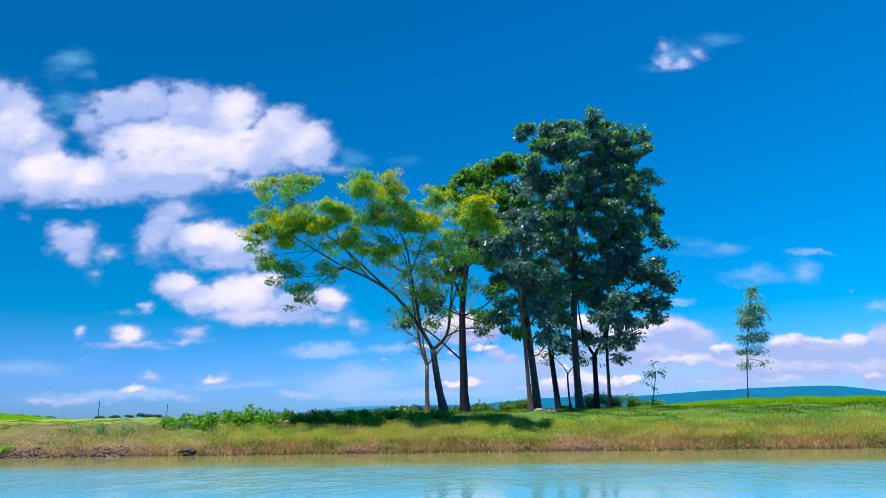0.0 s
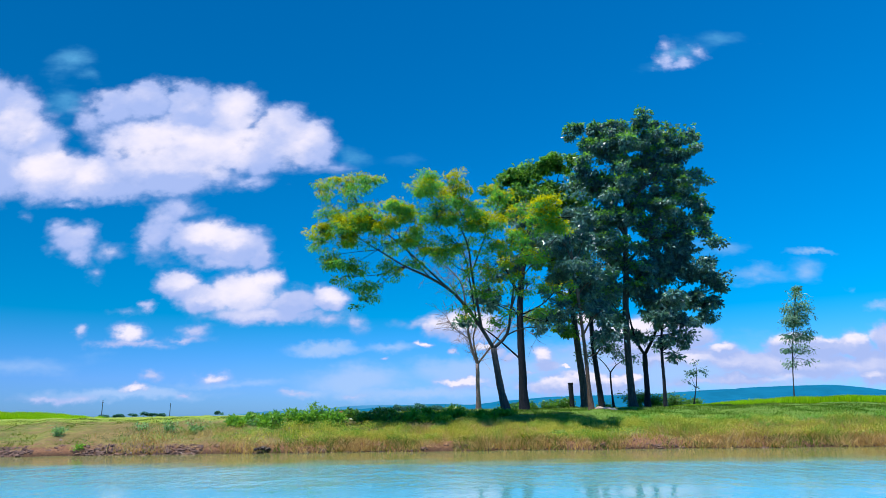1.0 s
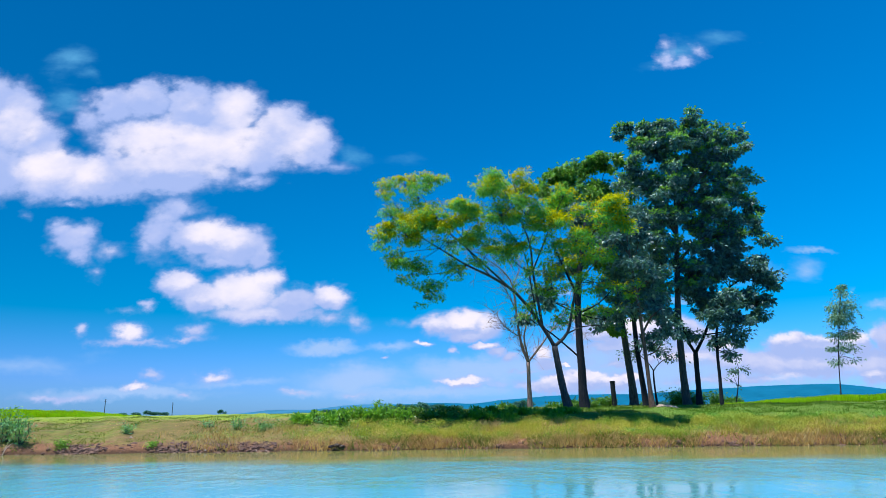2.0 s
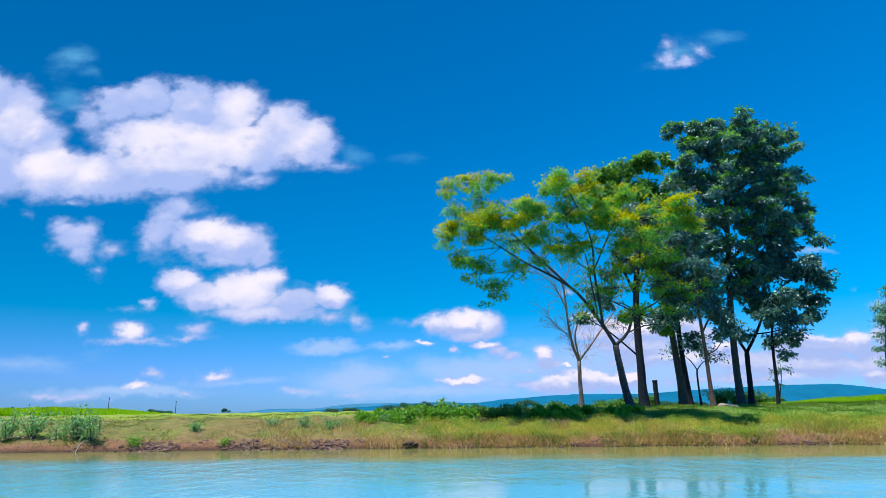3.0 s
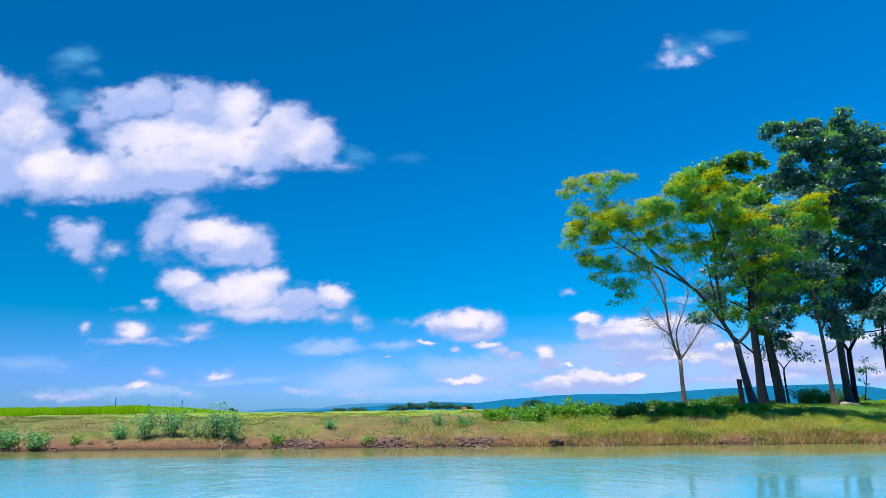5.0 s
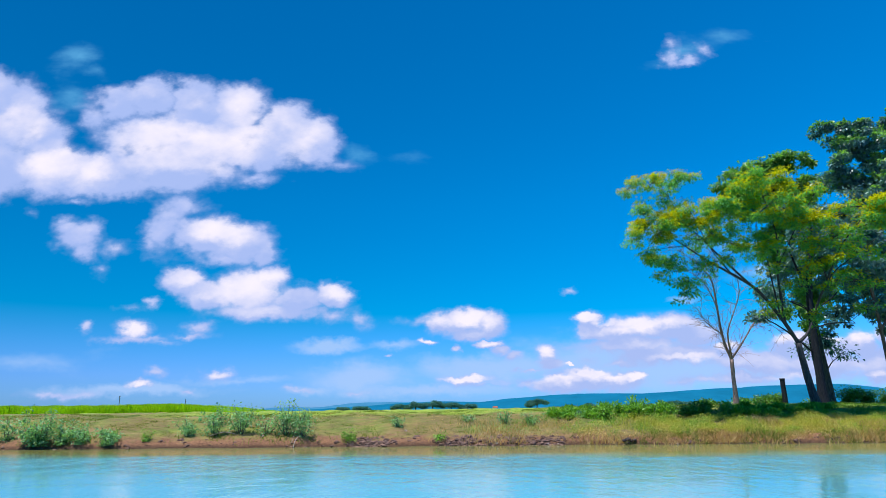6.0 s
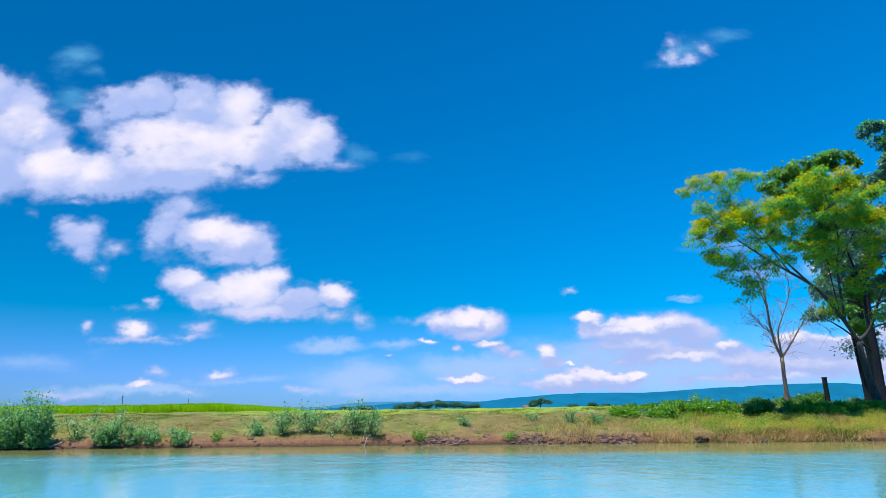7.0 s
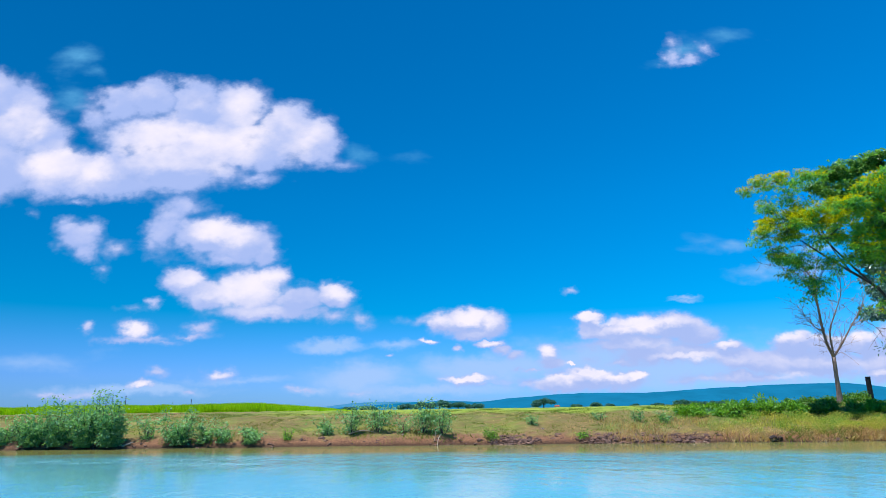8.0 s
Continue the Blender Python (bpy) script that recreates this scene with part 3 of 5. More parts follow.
def crown_quads(clumps, rng, length, width, per_m2, spray=0.3, droop=0.25, flat=0.6, thick=0.55, rosette=0.0, puff=0.0):
    """Leaves in uneven sprays within each clump; returns the blades, the sprays' centres with their clump, and
    each blade's height within its clump or puff.
    rosette: how far the leaves of a spray start from its tip outwards (1) instead of lying scattered (0).
    puff: radius of the rounded puffs that a clump breaks up into; 0: a few broad lobes."""
    blades, sprays, heights = [], [], []
    for x, y, z, rx, ry, rz, dens in clumps:
        c, r = np.array([x, y, z]), np.array([rx, ry, rz])
        area = (rx * ry + rx * rz + ry * rz) * 4.2
        ns = max(4, int(area * 1.7 * dens ** 0.5))
        if puff:
            lobes = max(3, int(0.8 * area * dens ** 0.5 / (puff * 2.6)))
            lc = unit(rng.normal(0, 1, (lobes, 3))) * r * rng.uniform(0.25, 0.95, (lobes, 1))
            lr = puff * rng.uniform(0.55, 1.25, (lobes, 1)) * np.array([1.0, 1.0, 0.6])
            ns = max(ns, lobes * 5)
        else:
            # a clump is several lobes of unlike size
            lobes = rng.integers(4, 7)
            lc = unit(rng.normal(0, 1, (lobes, 3))) * r * rng.uniform(0.3, 0.72, (lobes, 1))
            lr = rng.uniform(0.45, 0.85, (lobes, 1)) * r
        which = rng.integers(0, lobes, ns)
        d = unit(rng.normal(0, 1, (ns, 3)) + np.array([0, 0, 0.4 if puff else 0.0]))
        sc = c + lc[which] + d * lr[which] * rng.uniform(0.3, 1.1, (ns, 1)) ** 0.6
        nl = max(3, int(per_m2 * area * dens / ns))
        count = np.clip((nl * rng.lognormal(-0.12, 0.5, ns)).astype(int), 2, nl * 3)
        idx = np.repeat(np.arange(ns), count)
        spread = spray * rng.uniform(0.55, 1.5, (ns, 1))
        off = np.clip(rng.normal(0, 1, (len(idx), 3)), -1.7, 1.7) * spread[idx] * np.array([1, 1, thick])
        pts = sc[idx] + off * (1 - 0.75 * rosette)
        out = unit(off) * (0.9 + 0.8 * rosette) + d[idx] * 0.4
        blades.append(leaf_quads(pts, out, length, width, rng, droop, flat))
        base, reach = (c + lc[which], lr[which, 2]) if puff else (np.tile(c, (ns, 1)), np.full(ns, rz))
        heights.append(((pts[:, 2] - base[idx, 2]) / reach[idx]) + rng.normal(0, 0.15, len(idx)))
        sprays += [(c, s) for s in sc]
    return np.concatenate(blades), sprays, np.concatenate(heights)


def grow_tree(name, spec, base_z, label, seed, wood, leaf, length, width, per_m2, category="tree", group="", fresh_lit=None, spray=0.3, droop=0.25, flat=0.6, thick=0.55, rosette=0.0, twig_every=2, fresh_lit_from=0.66, puff=0.0, young_from=-0.15):
    """A tree from its trunk line, its main limbs and the clumps of its crown."""
    rng = np.random.default_rng(seed)
    x, y = spec["base"]
    ob = empty(name, (x, y, base_z), label=label, category=category, group=group)
    trunk = [tuple(q) for q in spec["trunk"]]
    flare = [(trunk[0][0], trunk[0][1], -0.25, trunk[0][3] * 1.5), (trunk[0][0], trunk[0][1], 0.12, trunk[0][3] * 1.12)]
    line = flare + trunk[1:]
    v, f = tube([q[:3] for q in line], [q[3] for q in line], 10, rng, 0.07)
    stem = link_mesh("trunk", v, f, wood, ob, True)
    nodes = [(np.array(q), stem) for q in trunk[1:]]
    for limb in spec["limbs"]:
        v, f = tube([q[:3] for q in limb], [q[3] for q in limb], 7, rng, 0.06)
        arm = link_mesh("limb", v, f, wood, ob, True)
        nodes += [(np.array(q), arm) for q in limb[1:]]
    # boughs from the nearest wood to each clump
    clumps = spec.get("crown", []) + spec.get("fresh_lit", [])
    for c in clumps:
        p = np.array(c[:3])
        best, bearer = min(nodes, key=lambda q: np.linalg.norm(q[0][:3] - p) + 1.2 * max(0.0, q[0][2] - p[2] + 0.4))
        a = best[:3]
        r = min(best[3] * 0.55, 0.02 + 0.012 * np.linalg.norm(p - a))
        m = (a + p) / 2 + rng.normal(0, 0.12, 3) * np.linalg.norm(p - a) * 0.5 + np.array([0, 0, 0.05])
        v, f = tube([a, m, p], [r, r * 0.75, r * 0.35], 5, rng)
        link_mesh("bough", v, f, wood, bearer, True)
    twigs, old, young = [], [], []
    # brighter leaves high in a clump: young growth and painted sunlight
    for key, limit in (("crown", fresh_lit_from if fresh_lit else 99), ("fresh_lit", young_from)):
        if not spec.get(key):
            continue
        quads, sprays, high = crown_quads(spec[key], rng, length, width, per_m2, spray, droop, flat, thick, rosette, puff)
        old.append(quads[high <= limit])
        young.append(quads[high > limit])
        for c, s in sprays[::twig_every]:
            m = (c + s) / 2 + rng.normal(0, 0.06, 3)
            twigs.append(tube([c, m, s], [0.018, 0.012, 0.006], 3, rng))
    if old:
        array_mesh("crown", np.concatenate(old), 4, leaf, ob, kind="stuff")
    if fresh_lit:
        array_mesh("young_foliage", np.concatenate(young), 4, fresh_lit, ob, "brighter leaves, young growth and painted sunlit tops", "stuff")
    if twigs:
        v, f = joined(twigs)
        link_mesh("twigwork", v, f, wood, ob, kind="stuff")
    return ob


# ---- the large structure ----
def shore(x):
    """Where the far bank meets the water."""
    c = np.clip(x, -80.0, 55.0)
    return 32.0 - 0.135 * c - 0.00086 * c * c + 0.16 * np.sin(c * 0.9 + 0.4) + 0.12 * np.sin(c * 2.3) + 0.07 * np.sin(c * 5.1 + 1.0)


PROFILE_S = (-120, -84, -80, -76, -6, -1.0, 0.0, 0.25, 0.55, 1.2, 3.0, 5.0, 7.0, 10, 20, 60, 5000)
PROFILE_Z = (1.8, 1.6, 0.8, -1.2, -1.2, -0.3, 0.0, 0.24, 0.40, 0.55, 1.02, 1.42, 1.62, 1.70, 1.74, 1.70, 1.70)


def ground_z(x, y):
    x, y = np.asarray(x, float), np.asarray(y, float)
    s = y - shore(x)
    z = np.interp(s, PROFILE_S, PROFILE_Z)
    rise = np.clip((s - 1) / 6, 0, 1) * np.clip((120 - s) / 80, 0, 1)
    right = np.clip((x + 14) / 14, 0, 1)
    z = z + rise * (0.10 * right + 0.06 * np.clip((x - 12) / 8, 0, 1))
    lumps = 0.05 * np.sin(0.7 * x + 0.6 * y) + 0.04 * np.sin(1.3 * x - 0.9 * y + 2) + 0.03 * np.sin(2.9 * x + 1.7 * s + 1)
    return z + lumps * np.clip(s, 0, 1.5) / 1.5 * np.clip((200 - s) / 150, 0, 1)


def build_ground():
    near = np.arange(-78, 52, 0.3)
    far = np.array([4, 12, 25, 50, 100, 200, 400, 800, 1600, 3000, 4600.0])
    xs = np.concatenate([-78 - far[::-1], near, near[-1] + far])
    ss = np.concatenate([[-3000, -400, -120, -84, -80, -76, -30, -6, -2, -1, -0.5], np.arange(-0.3, 2.4, 0.1), np.arange(2.4, 14, 0.35),
                         [15, 17, 20, 24, 30, 38, 50, 70, 100, 160, 280, 500, 900, 1700, 3000, 4600]])
    X, S = np.meshgrid(xs, ss)
    Y = shore(X) + S
    Z = ground_z(X, Y)
    verts = []
    for x, y, z, s in zip(X.ravel(), Y.ravel(), Z.ravel(), S.ravel()):
        if -0.2 < s < 12 and -79 < x < 53:
            n = noise.noise((x * 0.9, y * 0.9, 0.3)) * 0.05 * min(1, max(0, s))
            # broken, undercut mud at the foot of the bank
            if 0.0 < s < 1.6:
                k = noise.noise((x * 0.5, 7.1, 0)) * 0.5 + 0.5
                m = math.sin(math.pi * min(1, s / 1.6))
                n += m * k * 0.22 * abs(noise.noise((x * 3.1, y * 3.1, 1.7))) + m * 0.05 * noise.noise((x * 7, y * 7, 3.0))
                y -= m * k * 0.25 * noise.noise((x * 2.2, 3.3, z * 4))
            n += noise.noise((x * 0.3, s * 2.3, 9.0)) * 0.07 * min(1, max(0, (s - 1.2) / 2))
            z += n
        verts.append((x, y, z))
    w = len(xs)
    faces = [(j * w + i, j * w + i + 1, (j + 1) * w + i + 1, (j + 1) * w + i) for j in range(len(ss) - 1) for i in range(w - 1)]
    return link_mesh("ground", verts, faces, EARTH, None, True, "grassy river bank of reddish earth running back to a flat plain", "structure")


build_ground()
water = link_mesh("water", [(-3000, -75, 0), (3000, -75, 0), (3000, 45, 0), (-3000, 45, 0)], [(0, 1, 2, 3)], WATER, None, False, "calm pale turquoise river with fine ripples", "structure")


def build_hills(name, peaks, distance, depth, material, label):
    """A ridge as a solid band: its crest is a sum of wide humps."""
    xs = np.arange(-4200, 4300, 40.0)
    crest = np.zeros(len(xs))
    for x0, height, w_left, w_right in peaks:
        d = xs - x0
        crest = np.maximum(crest, height * np.exp(-(d / np.where(d < 0, w_left, w_right)) ** 2))
    crest += np.array([5.0 * noise.noise((x * 0.005, 1.0, 0)) + 2.5 * noise.noise((x * 0.02, 5.0, 0)) for x in xs]) * np.clip(crest / 30, 0, 1)
    verts, faces = [], []
    for x, c in zip(xs, crest):
        for k, (dy, h) in enumerate(((0, -6), (0.25, 0.45), (0.5, 0.85), (0.7, 1.0), (1.0, 0.6))):
            verts.append((x, distance + depth * dy, h if k == 0 else max(-3, c * h)))
    for i in range(len(xs) - 1):
        for k in range(4):
            a = i * 5 + k
            faces.append((a, a + 5, a + 6, a + 1))
    return link_mesh(name, verts, faces, material, None, True, label, "structure")


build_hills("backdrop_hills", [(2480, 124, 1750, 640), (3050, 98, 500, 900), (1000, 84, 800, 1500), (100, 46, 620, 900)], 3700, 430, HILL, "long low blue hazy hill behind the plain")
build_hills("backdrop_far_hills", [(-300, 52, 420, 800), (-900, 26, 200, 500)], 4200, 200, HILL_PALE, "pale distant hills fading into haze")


# ---- the grove: base, trunk line and limbs (offsets and radius), clumps of leaves (offset, half sizes, fullness) ----
# SPREADING
SPREADING = dict(base=(1.61, 38.11),
    trunk=[(0.00, 0.00, 0.00, 0.271), (-0.24, 0.00, 1.18, 0.215), (-0.47, 0.00, 2.61, 0.187), (-0.62, 0.00, 3.73, 0.181)],
    limbs=[
        [(-0.62, 0.00, 3.73, 0.147), (-1.39, -0.11, 5.03, 0.136), (-2.76, -0.23, 6.84, 0.113), (-4.24, -0.23, 7.86, 0.090), (-5.67, -0.79, 8.43, 0.068), (-7.27, -1.13, 9.36, 0.051), (-8.85, -1.47, 10.29, 0.023)],
        [(-3.08, -0.23, 7.11, 0.079), (-4.73, -0.45, 8.66, 0.068), (-6.01, -0.90, 9.75, 0.051), (-7.28, -1.36, 10.82, 0.034), (-8.27, -1.58, 12.46, 0.017)],
        [(-1.29, -0.11, 4.87, 0.113), (-1.61, -0.57, 6.77, 0.090), (-1.86, -1.02, 8.01, 0.079), (-2.13, -1.92, 9.46, 0.057), (-2.84, -2.83, 10.69, 0.040), (-3.74, -3.62, 12.08, 0.017)],
        [(-0.62, 0.00, 3.73, 0.136), (0.17, -0.11, 4.52, 0.113), (0.39, -0.79, 5.89, 0.090), (0.46, -1.92, 7.15, 0.074), (0.80, -3.05, 8.82, 0.051), (1.43, -4.64, 10.28, 0.023)],
    ])
SPREADING['limbs'] += [
    [(-1.61, -0.23, 5.51, 0.057), (-1.90, -0.34, 7.48, 0.051), (-2.22, -0.57, 9.13, 0.040), (-3.07, -0.79, 10.44, 0.028), (-3.78, -1.24, 11.35, 0.014)],
    [(-4.24, -0.23, 7.86, 0.051), (-5.38, -0.57, 9.15, 0.040), (-6.35, -1.02, 10.74, 0.028), (-7.31, -1.47, 12.32, 0.014)],
    [(0.39, -0.79, 5.89, 0.057), (0.95, -1.70, 7.52, 0.045), (1.82, -3.05, 8.50, 0.032), (2.79, -4.41, 9.56, 0.014)],
]
SPREADING['limbs'] += [
    [(0.17, -0.11, 4.46, 0.057), (0.97, -0.57, 4.78, 0.045), (1.88, -1.24, 4.78, 0.017)],
    [(-1.86, -1.02, 8.01, 0.057), (-1.26, -1.70, 9.51, 0.045), (-0.78, -2.38, 10.82, 0.034), (-0.30, -3.05, 11.77, 0.017)],
]
SPREADING['crown'] = [
    (-7.80, -2.60, 12.89, 0.86, 1.36, 0.49, 0.88),
    (-8.44, -2.38, 12.02, 0.92, 1.13, 0.37, 0.53),
    (-6.03, -3.17, 10.83, 0.96, 1.70, 0.78, 0.88),
    (-10.77, -2.60, 9.34, 0.43, 0.90, 0.43, 0.58),
    (-9.94, -2.04, 8.83, 0.87, 1.13, 0.81, 0.65),
    (-8.67, -2.04, 8.23, 0.99, 1.36, 0.81, 0.58),
    (-7.54, -2.04, 7.04, 0.81, 1.13, 0.74, 0.58),
    (-6.79, -2.04, 8.32, 0.93, 1.13, 0.56, 0.43),
    (-6.15, -2.04, 7.51, 0.62, 0.90, 0.43, 0.36),
    (-4.36, -3.62, 12.18, 1.31, 1.92, 0.89, 0.88),
    (-3.85, -3.28, 10.66, 1.50, 2.04, 1.08, 0.88),
    (-2.52, -3.05, 10.85, 1.03, 1.70, 0.97, 0.79),
    (-5.64, -1.36, 9.96, 1.08, 1.47, 0.70, 0.70),
    (-4.30, -1.92, 9.14, 1.31, 1.47, 0.81, 0.54),
]
SPREADING['crown'] += [
    (-2.71, -1.92, 9.46, 1.43, 1.81, 1.00, 0.58),
    (-1.58, -2.49, 10.29, 1.04, 1.47, 0.92, 0.70),
    (-0.30, -3.05, 11.83, 1.03, 1.47, 0.66, 0.79),
    (1.56, -4.64, 9.66, 1.44, 1.58, 0.52, 0.88),
    (0.10, -3.62, 9.16, 1.19, 1.58, 0.71, 0.65),
    (0.90, -4.18, 8.23, 1.23, 1.47, 0.64, 0.65),
    (-0.97, -1.92, 6.78, 1.37, 1.81, 1.06, 0.29),
    (0.96, -3.62, 6.81, 1.34, 1.58, 0.71, 0.40),
    (2.46, -4.18, 6.23, 0.93, 1.13, 0.53, 0.36),
    (-2.03, -0.79, 5.92, 1.16, 1.36, 0.90, 0.20),
    (-0.19, -1.36, 5.33, 1.33, 1.47, 0.76, 0.22),
    (-2.24, -1.24, 7.64, 0.95, 1.36, 0.82, 0.25),
    (1.82, -3.05, 5.22, 1.03, 1.13, 0.48, 0.22),
]
SPREADING['fresh_lit'] = [
    (-10.60, -2.04, 12.65, 0.68, 1.13, 0.37, 0.70),
    (-9.18, -2.04, 12.92, 0.93, 1.36, 0.43, 0.88),
    (-10.43, -2.60, 10.05, 0.73, 1.13, 0.55, 0.88),
    (-9.12, -2.60, 10.46, 1.16, 1.70, 0.73, 0.88),
    (-7.47, -2.60, 10.75, 1.16, 1.70, 0.67, 0.88),
    (-3.03, -3.62, 11.92, 0.95, 1.81, 0.89, 0.88),
    (-4.52, -3.73, 12.60, 0.59, 1.13, 0.41, 0.70),
    (-0.80, -3.05, 10.29, 1.09, 1.47, 0.72, 0.79),
    (1.43, -4.75, 10.63, 1.49, 1.70, 0.63, 0.97),
    (2.72, -4.98, 9.61, 0.68, 1.13, 0.40, 0.88),
    (-0.51, -3.05, 8.19, 1.21, 1.70, 0.84, 0.43),
]

# SHADED
SHADED = dict(base=(2.85, 39.44),
    trunk=[(0.00, 0.00, 0.00, 0.295), (-0.03, 0.00, 1.29, 0.244), (-0.03, 0.00, 2.93, 0.229), (-0.03, 0.00, 5.63, 0.204), (0.16, 0.00, 7.71, 0.183), (0.48, 0.00, 9.48, 0.132), (0.82, 0.00, 11.48, 0.071)],
    limbs=[
        [(0.06, 0.00, 6.66, 0.102), (-0.61, -0.31, 8.00, 0.079), (-1.30, -0.76, 9.31, 0.034)],
    ])
SHADED['crown'] = [
    (1.43, 0.37, 10.00, 1.88, 1.81, 1.54, 0.70),
    (-0.63, 0.37, 8.54, 1.37, 1.58, 1.16, 0.56),
    (-2.26, 0.37, 6.81, 0.96, 1.24, 0.96, 0.56),
    (2.49, 0.15, 7.38, 1.53, 1.70, 1.36, 0.63),
    (4.27, 1.28, 12.15, 1.75, 1.92, 1.58, 0.70),
    (0.81, 1.28, 11.96, 1.75, 1.81, 1.33, 0.70),
    (-2.90, 0.37, 5.32, 0.69, 1.02, 0.55, 0.49),
    (-1.25, 0.49, 6.39, 0.96, 1.13, 0.76, 0.49),
    (1.59, 0.15, 5.26, 1.36, 1.36, 0.75, 0.49),
]

# BROWN_TRUNK
BROWN_TRUNK = dict(base=(6.55, 38.45),
    trunk=[(0.00, 0.00, 0.00, 0.171), (-0.05, 0.00, 1.01, 0.122), (-0.12, 0.00, 2.93, 0.106), (-0.21, 0.00, 4.57, 0.098), (-0.35, 0.00, 6.59, 0.090), (-0.53, 0.00, 8.65, 0.073), (-0.69, 0.00, 10.59, 0.041)],
    limbs=[
        [(-0.19, 0.00, 4.24, 0.068), (0.43, 0.00, 5.23, 0.057), (1.13, 0.00, 5.73, 0.034)],
    ])
BROWN_TRUNK['crown'] = [
    (-0.78, 0.00, 8.31, 1.10, 1.36, 1.27, 0.63),
    (-1.23, 0.00, 10.06, 1.10, 1.36, 1.36, 0.63),
    (0.32, 0.57, 10.20, 1.33, 1.47, 1.55, 0.70),
    (0.78, 0.34, 7.67, 1.32, 1.47, 1.45, 0.70),
    (1.08, 0.34, 5.61, 1.18, 1.36, 1.03, 0.63),
    (-0.44, 0.00, 6.08, 0.69, 0.90, 0.76, 0.56),
    (1.45, 0.34, 4.32, 0.90, 1.13, 0.68, 0.56),
]

# ROUND_CROWN
ROUND_CROWN = dict(base=(8.65, 48.07),
    trunk=[(0.00, 0.00, 0.00, 0.326), (-0.05, 0.00, 1.46, 0.265), (-0.25, 0.00, 3.88, 0.244), (-0.45, 0.00, 6.78, 0.214), (-0.56, 0.00, 10.63, 0.183), (-0.85, 0.00, 13.72, 0.132), (-1.16, 0.00, 16.68, 0.061)],
    limbs=[
        [(-0.41, 0.00, 5.73, 0.090), (-1.26, -0.40, 5.78, 0.068), (-2.12, -0.85, 6.47, 0.034)],
        [(-0.54, 0.00, 10.19, 0.113), (-2.01, -0.28, 12.76, 0.079), (-3.68, -0.62, 15.34, 0.034)],
    ])
ROUND_CROWN['crown'] = [
    (-4.37, -0.28, 17.38, 1.40, 2.04, 0.99, 0.85),
    (-2.59, -0.28, 18.11, 1.56, 2.04, 0.90, 0.85),
    (-0.66, -0.06, 18.29, 1.57, 2.04, 0.99, 0.85),
    (-3.30, -0.51, 15.92, 1.96, 2.26, 1.23, 0.85),
    (-1.04, -0.28, 15.44, 1.97, 2.26, 1.56, 0.85),
    (-2.10, -0.40, 13.08, 1.64, 2.04, 1.39, 0.85),
    (0.27, -0.17, 13.22, 1.73, 2.04, 1.57, 0.85),
    (-4.62, -0.51, 15.16, 1.39, 1.70, 1.06, 0.85),
    (-5.80, -0.40, 16.10, 1.15, 1.47, 0.82, 0.77),
    (0.83, 0.06, 16.70, 1.41, 1.81, 1.16, 0.85),
    (-1.72, -0.62, 5.55, 0.98, 1.13, 0.57, 0.68),
    (-2.65, -0.85, 6.68, 1.14, 1.13, 0.45, 0.68),
    (-3.96, -0.74, 6.63, 0.90, 0.90, 0.37, 0.51),
    (-3.36, -0.51, 11.40, 1.39, 1.70, 1.06, 0.68),
]
ROUND_CROWN['crown'] += [
    (-0.55, 0.06, 10.64, 1.66, 1.81, 1.41, 0.85),
    (-0.06, 0.06, 7.62, 1.41, 1.58, 1.16, 0.77),
]

# REAR_DARK
REAR_DARK = dict(base=(11.24, 53.16),
    trunk=[(0.00, 0.00, 0.00, 0.244), (-0.09, 0.00, 1.58, 0.214), (-0.28, 0.00, 3.80, 0.193), (-0.38, 0.00, 6.07, 0.183), (-0.41, 0.00, 8.86, 0.153), (-0.37, 0.00, 12.21, 0.081)],
    limbs=[
    ])
REAR_DARK['crown'] = [
    (-0.89, 0.00, 11.24, 2.00, 2.04, 2.34, 0.70),
    (0.01, 0.00, 8.02, 1.81, 1.81, 1.99, 0.70),
    (1.39, 0.00, 13.66, 2.14, 2.15, 2.46, 0.70),
    (1.71, 0.34, 9.85, 1.91, 1.92, 2.12, 0.70),
    (0.40, 0.00, 5.15, 1.24, 1.13, 0.94, 0.56),
]

# TALLEST
TALLEST = dict(base=(10.56, 43.23),
    trunk=[(0.00, 0.00, 0.00, 0.285), (-0.06, 0.00, 1.28, 0.234), (-0.06, 0.00, 3.46, 0.214), (-0.03, 0.00, 5.69, 0.204), (0.27, 0.00, 9.14, 0.183), (0.49, 0.00, 12.33, 0.153), (0.76, 0.00, 15.21, 0.112), (1.02, 0.00, 17.96, 0.051)],
    limbs=[
        [(0.30, 0.00, 9.54, 0.113), (1.98, -0.25, 11.05, 0.090), (3.94, -0.48, 11.97, 0.068), (5.36, -0.70, 11.30, 0.034)],
        [(0.43, 0.00, 11.52, 0.113), (-0.80, -0.25, 13.48, 0.079), (-1.91, -0.48, 15.46, 0.034)],
        [(0.61, 0.00, 13.55, 0.102), (2.08, -0.25, 15.12, 0.068), (4.05, -0.25, 17.22, 0.034)],
        [(0.78, 0.00, 15.63, 0.079), (-0.29, -0.02, 17.74, 0.057), (-1.83, -0.02, 19.25, 0.023)],
    ])
